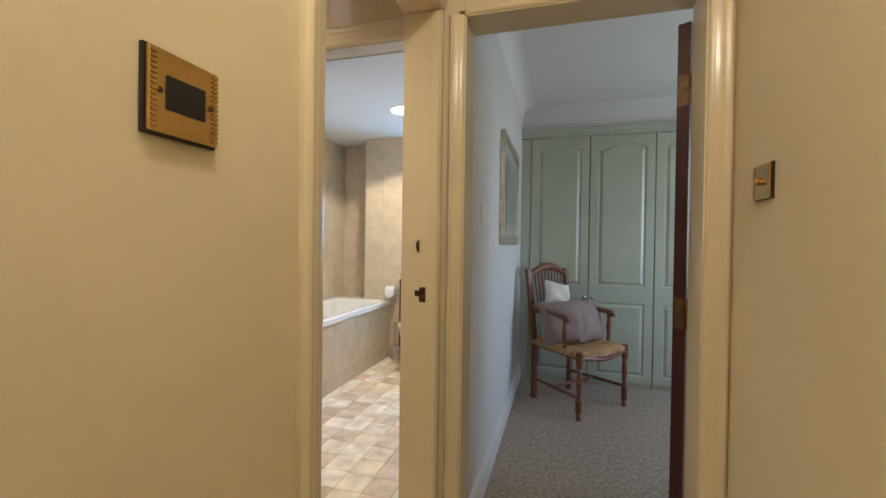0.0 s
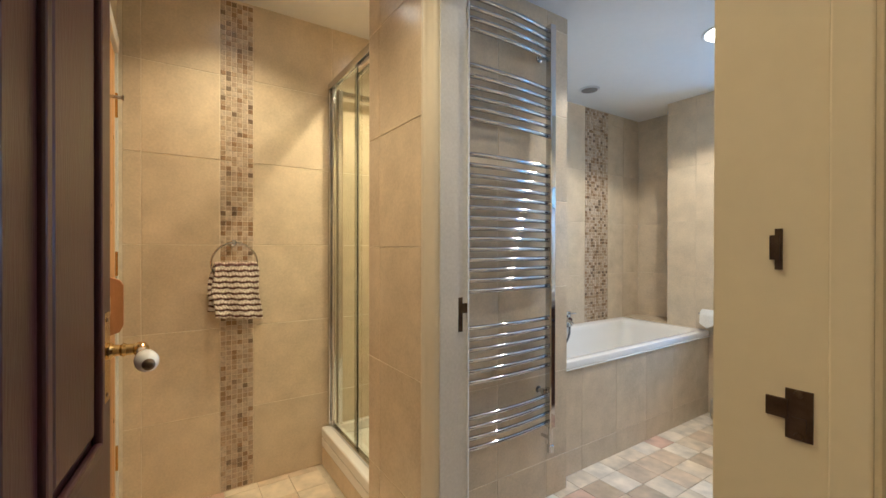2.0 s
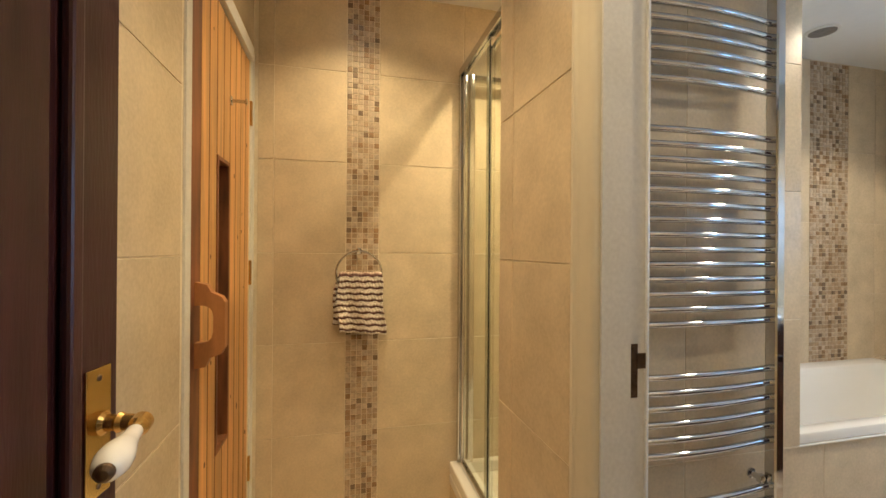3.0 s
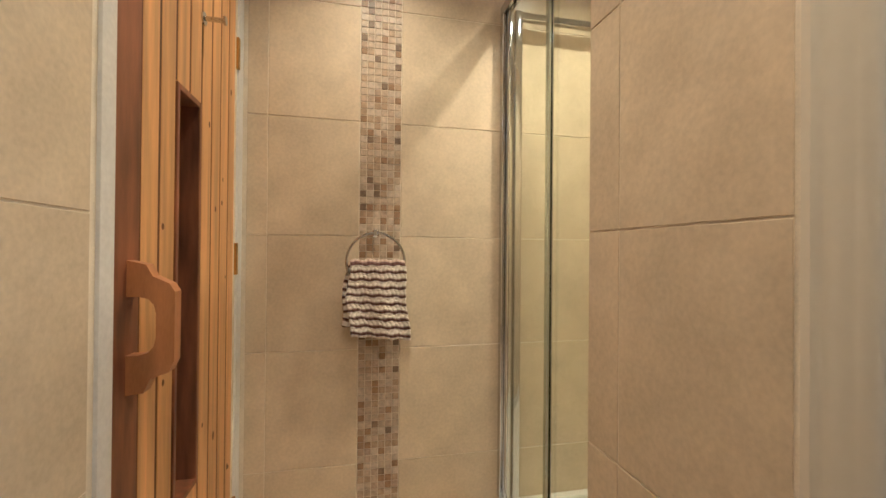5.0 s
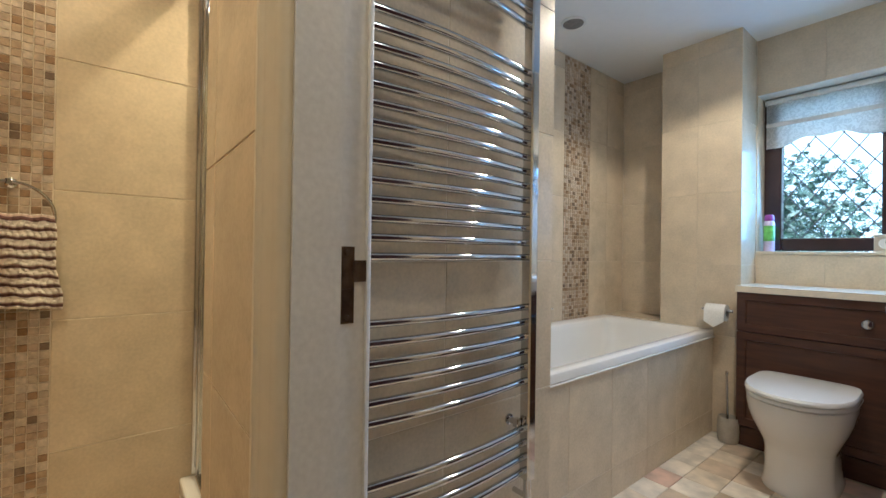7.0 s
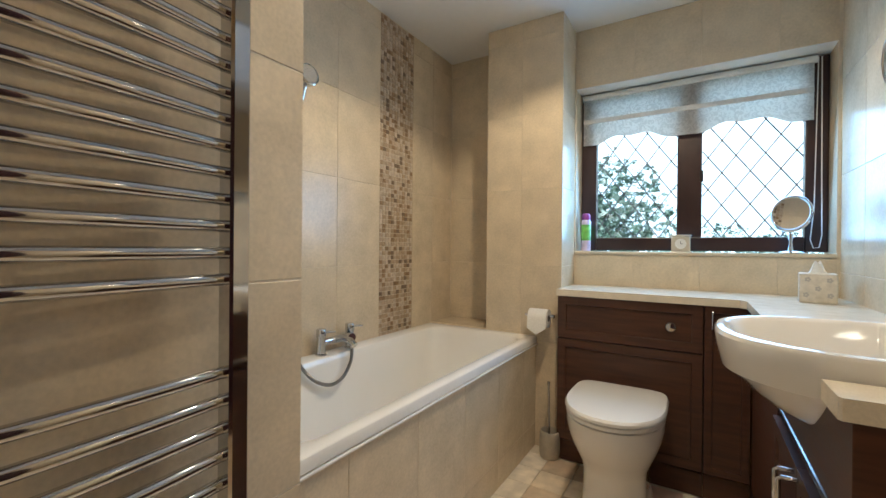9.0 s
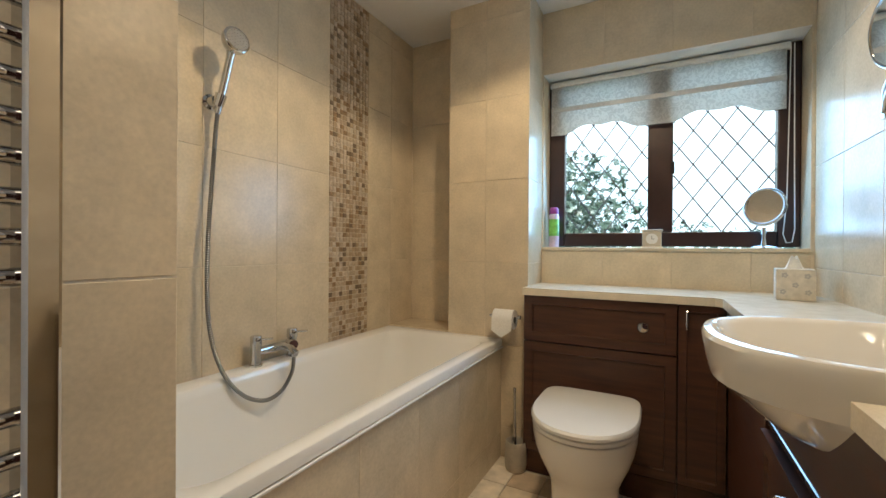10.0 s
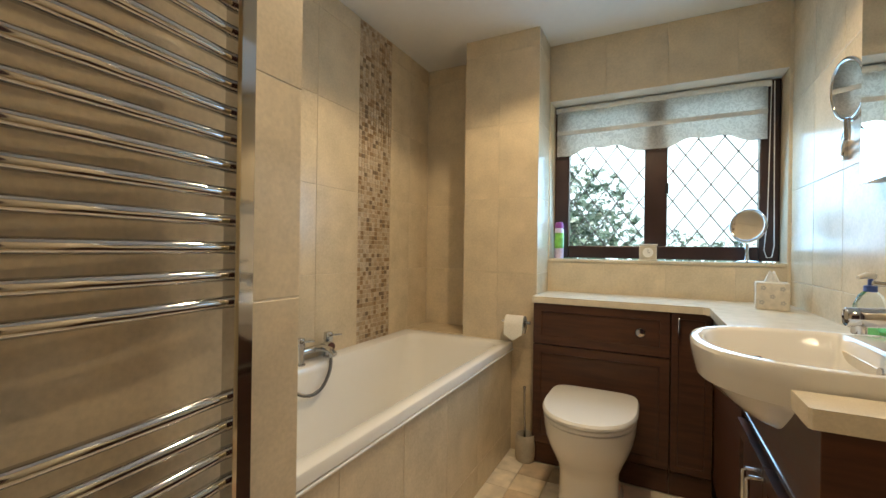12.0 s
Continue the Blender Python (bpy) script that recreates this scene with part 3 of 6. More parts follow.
# ---- bedroom ----
def wardrobe_unit(x0, x1, knob_side, label):
    w = thing("wardrobe", pose(x0, 3.985, 0), label, "wardrobe", "fitted wardrobes along the bedroom wall")
    W = x1 - x0
    part("carcass", box(0.003, W - 0.003, 0.022, 0.60, 0.0, 2.125), SAGE, w)
    h0, h1 = 0.045, 2.110
    lf = panelled_leaf(W - 0.008, h1 - h0, 0.02, [(0.065, W - 0.073, 0.06, 0.66), (0.065, W - 0.073, 0.80, h1 - h0 - 0.055, 0.05)])
    bmesh.ops.transform(lf, matrix=Matrix.Translation((0.004, 0, h0)), verts=lf.verts)
    dr = part("door", lf, SAGE, w)
    kx = 0.035 if knob_side < 0 else W - 0.035
    k = lathe([(0.006, 0), (0.006, 0.012), (0.013, 0.02), (0.014, 0.026), (0.009, 0.031), (0.001, 0.032)], 20)
    bmesh.ops.transform(k, matrix=pose(kx, 0, 0.745, 90), verts=k.verts)
    part("knob", k, CHROME, dr, "round metal knob", smooth=True)
    return w


for x0, x1, s in ((-0.115, 0.376, 1), (0.376, 0.884, -1), (0.884, 1.392, 1), (1.392, 1.895, -1)):
    wardrobe_unit(x0, x1, s, "sage green fitted wardrobe with arched panel door and round knob")
b = extrude_profile([(0, 0), (0, 0.075), (-0.03, 0.075), (-0.032, 0.06), (-0.022, 0.045), (-0.018, 0.03), (-0.010, 0.02), (-0.008, 0.0)], 2.20)
bmesh.ops.transform(b, matrix=Matrix(((0, 0, 1, -0.195), (1, 0, 0, 3.984), (0, 1, 0, 2.113), (0, 0, 0, 1))), verts=b.verts)
bmesh.ops.recalc_face_normals(b, faces=b.faces[:])
cornice = tagged(new("wardrobe_cornice"), "sage green moulded wardrobe cornice", "cornice")
part("moulding", b, SAGE, cornice)
part("filler", box(-0.1945, -0.118, 3.988, 4.02, 0, 2.110), SAGE, cornice)
structure("wall_above_wardrobe", box(-0.196, 2.6, 4.03, 4.04, 2.13, ZBED), BEDPAINT, "pale grey wall strip above the wardrobes")


def turned(points, z0, z1, r):
    """Turned leg outline between two heights."""
    return [(r * k, z0 + (z1 - z0) * f) for f, k in points]


LEGTURN = [(0, 0.55), (0.03, 0.9), (0.06, 0.75), (0.09, 0.55), (0.12, 1.0), (0.3, 1.0), (0.31, 0.6), (0.34, 0.9), (0.37, 0.55), (0.5, 0.85), (0.62, 1.0), (0.68, 0.6), (0.72, 0.9), (0.75, 0.6), (0.78, 1.05), (1.0, 1.05)]


def armchair(m):
    c = thing("armchair", m, "reddish-brown turned wooden armchair with a woven rush seat", "chair")
    hw, hd = 0.25, 0.235
    for sx in (-1, 1):
        part("front_leg", lathe(turned(LEGTURN, 0, 0.46, 0.021), 16), CHAIRWOOD, c, smooth=True).location = (sx * hw, -hd, 0)
        back = [(sx * 0.20, hd, 0), (sx * 0.20, hd, 0.42), (sx * 0.205, hd + 0.02, 0.62), (sx * 0.21, hd + 0.075, 0.99)]
        b = bmesh.new()
        for (p, q) in zip(back, back[1:]):
            v0, v1 = Vector(p), Vector(q)
            seg = [b.verts.new(v + Vector(o)) for v in (v0, v1) for o in ((-0.017, -0.017, 0), (0.017, -0.017, 0), (0.017, 0.017, 0), (-0.017, 0.017, 0))]
            for k in range(4):
                b.faces.new((seg[k], seg[(k + 1) % 4], seg[4 + (k + 1) % 4], seg[4 + k]))
            b.faces.new(seg[:4][::-1])
            b.faces.new(seg[4:])
        part("back_leg", b, CHAIRWOOD, c)
        part("arm_post", lathe([(0.012, 0.46), (0.016, 0.47), (0.011, 0.49), (0.015, 0.54), (0.018, 0.58), (0.011, 0.62), (0.016, 0.64), (0.016, 0.665)], 14), CHAIRWOOD, c, smooth=True).location = (sx * 0.243, -0.10, 0)
        part("arm", tube([(sx * 0.207, hd + 0.035, 0.70), (sx * 0.225, 0.12, 0.70), (sx * 0.245, -0.02, 0.685), (sx * 0.248, -0.12, 0.672), (sx * 0.246, -0.14, 0.65)], [0.014, 0.016, 0.018, 0.022, 0.014], 10), CHAIRWOOD, c, smooth=True)
        part("side_stretcher", tube([(sx * hw, -hd, 0.15), (sx * 0.225, 0, 0.15), (sx * 0.20, hd, 0.15)], [0.010, 0.014, 0.010], 10), CHAIRWOOD, c, smooth=True)
    part("cross_stretcher", tube([(-0.228, 0.02, 0.15), (0, 0.02, 0.15), (0.228, 0.02, 0.15)], [0.009, 0.013, 0.009], 10), CHAIRWOOD, c, smooth=True)
    # rush seat, thicker at its rim and sagging
    b = bmesh.new()
    n = 14
    grid = []
    for j in range(n + 1):
        row = []
        for i in range(n + 1):
            u, v = i / n * 2 - 1, j / n * 2 - 1
            half = 0.26 - 0.03 * (v + 1) / 2
            y = v * 0.245 - (1 - v) / 2 * 0.03 * (1 - u * u)
            z = 0.455 + 0.012 * max(abs(u), abs(v)) ** 3 - (0.022 if max(abs(u), abs(v)) == 1 else 0) + 0.002 * math.sin(40 * max(abs(u), abs(v)))
            row.append(b.verts.new((u * half, y, z)))
        grid.append(row)
    for j in range(n):
        for i in range(n):
            b.faces.new((grid[j][i], grid[j][i + 1], grid[j + 1][i + 1], grid[j + 1][i]))
    ex = bmesh.ops.extrude_face_region(b, geom=b.faces[:])
    for v in ex["geom"]:
        if isinstance(v, bmesh.types.BMVert):
            v.co.z = min(v.co.z, 0.44) - 0.02
    bmesh.ops.recalc_face_normals(b, faces=b.faces[:])
    part("seat", b, RUSH, c, "woven rush seat", smooth=True)
    front = [(-0.24, -0.235 - 0.002, 0.405)] + [(x / 10 * 0.24, -0.235 - 0.028 * (1 - (x / 10) ** 2), 0.405 - 0.012 * math.cos(x * math.pi / 10)) for x in range(-9, 10, 3)] + [(0.24, -0.237, 0.405)]
    part("front_rail", tube(front, 0.017, 8), CHAIRWOOD, c, smooth=True)
    for sx in (-1, 1):
        part("side_rail", tube([(sx * 0.245, -0.22, 0.415), (sx * 0.2, 0.235, 0.415)], 0.014, 8), CHAIRWOOD, c, smooth=True)
    arc = [(-0.195 + 0.39 * k / 12, hd + 0.07, 0.945 + 0.065 * math.sin(math.pi * k / 12)) for k in range(13)]
    part("top_rail", tube(arc, [0.018 + 0.014 * math.sin(math.pi * k / 12) for k in range(13)], 10), CHAIRWOOD, c, smooth=True)
    part("lower_rail", tube([(-0.2, hd + 0.02, 0.66), (0.2, hd + 0.02, 0.66)], 0.013, 8), CHAIRWOOD, c, smooth=True)
    for k in range(9):
        x = -0.15 + 0.3 * k / 8
        part("spindle", tube([(x * 0.9, hd + 0.02, 0.66), (x, hd + 0.068, 0.95 + 0.05 * math.cos(x * 8))], 0.0055, 8), CHAIRWOOD, c, smooth=True)
    return c


CHAIR = pose(0.272, 3.530, 0, 0, 0, 48.0)
armchair(CHAIR)


def cushion(name, m, w, h, t, mat, label):
    b = bmesh.new()
    n = 12
    for s in (-1, 1):
        g = [[b.verts.new(((i / n * 2 - 1) * w / 2 * (1 - 0.07 * (1 - (j / n * 2 - 1) ** 2)), s * (t / 2) * ((1 - (i / n * 2 - 1) ** 4) * (1 - (j / n * 2 - 1) ** 4)) ** 0.6 + 0.006 * math.sin(7 * i / n + 9 * j / n), (j / n * 2 - 1) * h / 2 * (1 - 0.07 * (1 - (i / n * 2 - 1) ** 2)))) for i in range(n + 1)] for j in range(n + 1)]
        for j in range(n):
            for i in range(n):
                q = (g[j][i], g[j][i + 1], g[j + 1][i + 1], g[j + 1][i])
                b.faces.new(q if s < 0 else q[::-1])
    bmesh.ops.remove_doubles(b, verts=b.verts, dist=0.0005)
    ob = tagged(link(name, b, mat, True), label, "cushion")
    ob.matrix_world = m
    return ob


cushion("cushion", CHAIR @ pose(0.095, -0.01, 0.610, -22, 6, 12), 0.36, 0.32, 0.13, CUSHION, "taupe square cushion standing on the rush seat")
cushion("cushion", CHAIR @ pose(-0.13, 0.02, 0.615, -16, -6, -32), 0.33, 0.32, 0.12, CUSHION, "taupe square cushion leaning against the chair arm")
cushion("cushion", CHAIR @ pose(-0.05, 0.15, 0.80, -14, 12, -6), 0.25, 0.19, 0.09, CUSHION2, "small cream cushion against the chair back")

# framed picture on the bedroom wall
pic = thing("framed_picture", pose(-0.1975, 3.08, 1.515, 0, 0, 90), "silver framed picture hung on the pale bedroom wall", "picture")
PW, PH = 0.84, 0.67
silver = material("silver_leaf_frame", (0.62, 0.58, 0.50), 0.3, 0.8, vary=0.1, scale=20)
for x0, x1, z0, z1 in ((-PW / 2, PW / 2, PH / 2 - 0.05, PH / 2), (-PW / 2, PW / 2, -PH / 2, -PH / 2 + 0.05), (-PW / 2, -PW / 2 + 0.05, -PH / 2 + 0.0505, PH / 2 - 0.0505), (PW / 2 - 0.05, PW / 2, -PH / 2 + 0.0505, PH / 2 - 0.0505)):
    part("frame_rail", box(x0, x1, -0.028, 0, z0, z1, 0.006), silver, pic)
part("mount", box(-PW / 2 + 0.04, PW / 2 - 0.04, -0.010, -0.003, -PH / 2 + 0.04, PH / 2 - 0.04), material("cream_mount", (0.6, 0.58, 0.52), 0.9), pic)
part("print", box(-PW / 2 + 0.13, PW / 2 - 0.13, -0.0125, -0.0101, -PH / 2 + 0.13, PH / 2 - 0.13), material("muted_landscape_print", (0.20, 0.23, 0.24), 0.8, vary=0.4, scale=5), pic)
part("glazing", box(-PW / 2 + 0.045, PW / 2 - 0.045, -0.018, -0.016, -PH / 2 + 0.045, PH / 2 - 0.045), GLASS, pic).visible_shadow = False
sw = thing("light_switch", pose(-0.1975, 2.13, 1.31, 0, 0, 90), "white plastic light switch on the bedroom wall", "light switch")
part("plate", box(-0.043, 0.043, -0.008, 0, -0.043, 0.043, 0.003), WHITETRIM, sw)
part("rocker", box(-0.012, 0.012, -0.012, -0.0075, -0.018, 0.018, 0.002), WHITETRIM, sw)


# ---- shower room ----
# sauna door of upright pine boards with a tall narrow window
sd = thing("sauna_door", pose(0, 0, 0), "varnished pine sauna door with tall narrow window and wooden handle", "door")
SY0, SY1 = 0.839, 0.892
SX0, SX1 = -2.314, -1.634
GX0, GX1, GZ0, GZ1 = -2.012, -1.868, 0.565, 1.485
nb = 8
GROOVE = material("dark_orange_groove", (0.13, 0.042, 0.012), 0.6, vary=0.15, scale=6)
edges_x = [SX0 + 0.0] + [SX0 + (SX1 - 0.088 - SX0) * k / nb for k in range(1, nb)] + [SX1 - 0.088]


def board(x0, x1, z0, z1):
    prof = [(x0 + 0.005, SY0), (x1 - 0.005, SY0), (x1 - 0.005, SY1 - 0.0012), (x1 - 0.007, SY1), (x0 + 0.007, SY1), (x0 + 0.005, SY1 - 0.0012)]
    b = extrude_profile(prof, z1 - z0)
    bmesh.ops.transform(b, matrix=Matrix.Translation((0, 0, z0)), verts=b.verts)
    return b


for x0, x1 in zip(edges_x, edges_x[1:]):
    if x1 <= GX0 + 0.004 or x0 >= GX1 - 0.004:
        part("board", board(x0, x1, 0.02, 1.955), PINE, sd)
    else:
        part("board", board(x0, x1, 0.02, GZ0), PINE, sd)
        part("board", board(x0, x1, GZ1, 1.955), PINE, sd)
        if x0 < GX0 - 0.004:
            part("board", board(x0, GX0, GZ0, GZ1), PINE, sd)
        if x1 > GX1 + 0.004:
            part("board", board(GX1, x1, GZ0, GZ1), PINE, sd)
for xg in edges_x[1:]:
    for z0, z1 in (((0.022, GZ0 - 0.004), (GZ1 + 0.004, 1.953)) if GX0 < xg < GX1 else ((0.022, 1.953),)):
        part("tongue", box(xg - 0.0048, xg + 0.0048, SY1 - 0.016, SY1 - 0.0011, z0, z1), GROOVE, sd, "dark groove between boards")
part("backing", join(join(box(SX0, GX0, SY0 - 0.006, SY0 - 0.0005, 0.02, 1.955), box(GX1, SX1, SY0 - 0.006, SY0 - 0.0005, 0.02, 1.955)), join(box(GX0, GX1, SY0 - 0.006, SY0 - 0.0005, 0.02, GZ0), box(GX0, GX1, SY0 - 0.006, SY0 - 0.0005, GZ1, 1.955))), PINEDARK, sd)
part("edge_stile", box(SX1 - 0.086, SX1, SY0, SY1 + 0.001, 0.02, 1.955, 0.003), PINEDARK, sd, "darker stained edge stile")
for x0, x1, z0, z1 in ((GX0, GX0 + 0.014, GZ0, GZ1), (GX1 - 0.014, GX1, GZ0, GZ1), (GX0 + 0.0145, GX1 - 0.0145, GZ0, GZ0 + 0.014), (GX0 + 0.0145, GX1 - 0.0145, GZ1 - 0.014, GZ1)):
    part("window_lining", box(x0, x1, SY0 + 0.002, SY1 + 0.003, z0, z1, 0.002), PINEDARK, sd)
part("glass", box(GX0 + 0.0145, GX1 - 0.0145, SY0 + 0.006, SY0 + 0.012, GZ0 + 0.0145, GZ1 - 0.0145), GLASS, sd)
random.seed(11)
KNOT = material("dark_pine_knot", (0.13, 0.045, 0.015), 0.5, vary=0.2, scale=40)
for x0, x1 in zip(edges_x, edges_x[1:]):
    for k in range(random.randint(2, 4)):
        kx, kz, kr = random.uniform(x0 + 0.016, x1 - 0.016), random.uniform(0.15, 1.85), random.uniform(0.004, 0.008)
        if GX0 - 0.02 < kx < GX1 + 0.02 and GZ0 - 0.03 < kz < GZ1 + 0.03:
            continue
        kb = lathe([(kr, 0), (kr * 0.9, 0.0004), (kr * 0.3, 0.0006)], 12)
        bmesh.ops.transform(kb, matrix=Matrix.Translation((kx, SY1 - 0.0001, kz)) @ Matrix.Diagonal((1, 1, random.uniform(1.1, 1.6), 1)) @ pose(0, 0, 0, -90), verts=kb.verts)
        part("knot", kb, KNOT, sd, "dark pine knot")
# band-sawn wooden handle: an outline in the plane across the door
hz0, hz1 = 0.885, 1.110
outer = [(0, 0), (0.026, 0.003), (0.036, 0.026), (0.062, 0.036), (0.070, 0.054), (0.070, 0.172), (0.062, 0.186), (0.038, 0.198), (0.028, 0.218), (0, 0.225)]
inner = [(0, 0.066), (0.018, 0.066), (0.032, 0.070), (0.040, 0.080), (0.043, 0.095), (0.043, 0.135), (0.040, 0.150), (0.032, 0.160), (0.018, 0.164), (0, 0.164)]
hb = bmesh.new()
cols = [[hb.verts.new((x, a * 1.05, c)) for a, c in line] for x, line in ((0, outer), (0.026, outer), (0.026, inner), (0, inner))]
for ca, cb in zip(cols, cols[1:] + cols[:1]):
    for k in range(len(outer) - 1):
        hb.faces.new((ca[k], ca[k + 1], cb[k + 1], cb[k]))
for k in (0, -1):
    hb.faces.new([c[k] for c in cols])
bmesh.ops.recalc_face_normals(hb, faces=hb.faces[:])
bmesh.ops.transform(hb, matrix=Matrix.Translation((-1.704, SY1, hz0)), verts=hb.verts)
part("handle", hb, material("oiled_wood_handle", (0.42, 0.18, 0.06), 0.45, vary=0.15, scale=6, stretch=(4, 4, 1)), sd, "shaped brown wooden handle")
hk = lathe([(0.016, 0), (0.016, 0.004), (0.006, 0.006), (0.006, 0.045), (0.011, 0.047), (0.011, 0.052), (0.001, 0.053)], 18)
bmesh.ops.transform(hk, matrix=pose(-2.02, SY1, 1.70, -90), verts=hk.verts)
part("coat_hook", hk, CHROME, sd, "chrome coat peg", smooth=True)
for zz in (0.30, 1.10, 1.75):
    part("hinge", box(-2.322, -2.306, SY1 - 0.002, SY1 + 0.010, zz - 0.05, zz + 0.05, 0.002), BRASS, sd)
# Closed box added behind the sauna door glass, coloured dark all over.
structure("sauna_back", box(-2.5, -1.0, 0.30, 0.31, 0, 2.2), material("dark_sauna_lining", (0.10, 0.04, 0.015), 0.7, vary=0.2, scale=4), "added dark sauna lining behind the door glass")
structure("sauna_sides", join(box(-2.52, -2.50, 0.31, 0.749, 0, 2.2), box(-1.0, -0.98, 0.31, 0.749, 0, 2.2)), PINEDARK, "added dark sauna lining behind the door glass")
structure("sauna_ceiling", box(-2.52, -0.98, 0.30, 0.749, 2.2, 2.25), PINEDARK, "added dark sauna ceiling")
structure("sauna_floor", box(-2.52, -0.98, 0.30, 0.859, -0.1, 0.0), PINEDARK, "added dark sauna floor")

# towel ring and hand towel
tr = thing("towel_ring", pose(XT, 1.335, 1.19, 0, 0, 90), "chrome towel ring on the mosaic strip", "towel ring")
b = lathe([(0.014, 0), (0.014, 0.006), (0.008, 0.010), (0.008, 0.055), (0.0001, 0.056)], 18)
bmesh.ops.transform(b, matrix=pose(0, 0, 0, 90), verts=b.verts)
part("mount", b, CHROME, tr, smooth=True)
part("ring", tube([(0.098 * math.sin(a) * (1.0 if abs(a) < 9 else 1), -0.05 - 0.0, -0.098 + 0.098 * math.cos(a)) for a in [2 * math.pi * k / 40 for k in range(40)]], 0.0048, 10, close=True), CHROME, tr, smooth=True)

COTTON = bpy.data.materials.new("striped_towel_cotton")
COTTON.use_nodes = True
_n, _l = COTTON.node_tree.nodes, COTTON.node_tree.links
_b = _n["Principled BSDF"]
_b.inputs["Roughness"].default_value = 1.0
_uv = _n.new("ShaderNodeUVMap")
_sx = _n.new("ShaderNodeSeparateXYZ")
_l.new(_uv.outputs[0], _sx.inputs[0])
_nz = _n.new("ShaderNodeTexNoise")
_nz.inputs["Scale"].default_value = 60
_l.new(_uv.outputs[0], _nz.inputs["Vector"])
_ma = _n.new("ShaderNodeMath")
_ma.operation = "MULTIPLY_ADD"
_ma.inputs[1].default_value = 0.25
_l.new(_nz.outputs[0], _ma.inputs[0])
_l.new(_sx.outputs[1], _ma.inputs[2])
_fr = _n.new("ShaderNodeMath")
_fr.operation = "FRACT"
_l.new(_ma.outputs[0], _fr.inputs[0])
_rp = _n.new("ShaderNodeValToRGB")
_rp.color_ramp.interpolation = "CONSTANT"
for _k, (_p, _c) in enumerate([(0.0, (0.84, 0.78, 0.70)), (0.36, (0.10, 0.045, 0.04)), (0.66, (0.45, 0.34, 0.27)), (0.80, (0.84, 0.78, 0.70))]):
    _e = _rp.color_ramp.elements[_k] if _k < 2 else _rp.color_ramp.elements.new(_p)
    _e.position, _e.color = _p, (*_c, 1)
_l.new(_fr.outputs[0], _rp.inputs[0])
_l.new(_rp.outputs[0], _b.inputs["Base Color"])


def towel():
    b = bmesh.new()
    uv = b.loops.layers.uv.new("UVMap")
    nu, rows = 56, []
    Wd = 0.20
    # over the ring: long front fall, short back fall
    path = [(-0.050 - 0.012, -0.27 + k * 0.0045) for k in range(56)] + [(-0.050 - 0.010, -0.016), (-0.050 - 0.002, -0.008), (-0.050 + 0.006, -0.012)] + [(-0.050 + 0.010, -0.02 - k * 0.0045) for k in range(50)]
    for j, (y, z) in enumerate(path):
        row = []
        for i in range(nu + 1):
            u = i / nu
            s = u * 2 - 1
            narrow = 1.0 - 0.10 * max(0.0, 1 + z / 0.14) if z > -0.14 else 1.0
            x = s * Wd / 2 * narrow + 0.006 * math.sin(j * 0.13 + 1.0) + (0.012 if j < 56 else -0.018) * (j < 200) * (-z / 0.27)
            fold = 0.012 * math.sin(s * 5.2 + 0.6) * min(1, -z * 7)
            nub = 0.0050 * math.sin(j * 1.07 + 0.5 * math.sin(i * 0.7)) * (0.55 + 0.45 * math.sin(i * 1.5 + 2.1 * math.sin(j * 0.53)))
            sg = 1 if j < 58 else -1
            row.append(b.verts.new((x, y - sg * (abs(nub) * 1.2) - fold * 0.6 - sg * 0.004 * (j < 56), z + 0.002 * math.sin(i * 0.45 + j * 0.2) - 0.010 * s * (-z / 0.27))))
        rows.append(row)
    for j in range(len(rows) - 1):
        for i in range(nu):
            f = b.faces.new((rows[j][i], rows[j][i + 1], rows[j + 1][i + 1], rows[j + 1][i]))
            for lp, (a, c) in zip(f.loops, ((i, j), (i + 1, j), (i + 1, j + 1), (i, j + 1))):
                lp[uv].uv = (a * 0.06, c * 0.17)
    bmesh.ops.recalc_face_normals(b, faces=b.faces[:])
    ob = tagged(link("hand_towel", b, COTTON, True), "cream and brown striped knobbly cotton hand towel hanging from ring", "towel")
    ob.matrix_world = pose(XT, 1.337, 1.105, 0, 0, 90)
    sol = ob.modifiers.new("thickness", "SOLIDIFY")
    sol.thickness, sol.offset = 0.006, 0.0
    return ob


towel()

# shower enclosure in its alcove
sh = thing("shower_enclosure", pose(0, 0, 0), "chrome framed glass shower enclosure", "shower")
SF = 1.805
for x0, x1, y0, y1 in ((XT + 0.001, XT + 0.030, SF - 0.012, SF + 0.022), (XT + 0.034, XT + 0.060, SF + 0.000, SF + 0.024), (XT + 0.030, XT + 0.062, SF + 0.030, SF + 0.058), (-1.690, -1.655, SF - 0.012, SF + 0.022)):
    part("upright", box(x0, x1, y0, y1, 0.215, 2.015, 0.004), CHROME, sh, smooth=True)
part("top_rail", box(XT + 0.001, -1.655, SF - 0.012, SF + 0.026, 2.0155, 2.05, 0.004), CHROME, sh)
part("bottom_rail", box(XT + 0.0605, -1.691, SF - 0.006, SF + 0.022, 0.205, 0.225, 0.003), CHROME, sh)
glass_pane = part("fixed_pane", box(XT + 0.0605, -1.99, SF + 0.004, SF + 0.010, 0.226, 2.012), SHOWERGLASS, sh)
glass_pane.visible_shadow = False
part("door_pane", box(-2.02, -1.691, SF + 0.016, SF + 0.022, 0.226, 1.99), SHOWERGLASS, sh).visible_shadow = False
part("door_upright", box(-2.035, -2.012, SF + 0.012, SF + 0.030, 0.23, 2.0, 0.003), CHROME, sh)
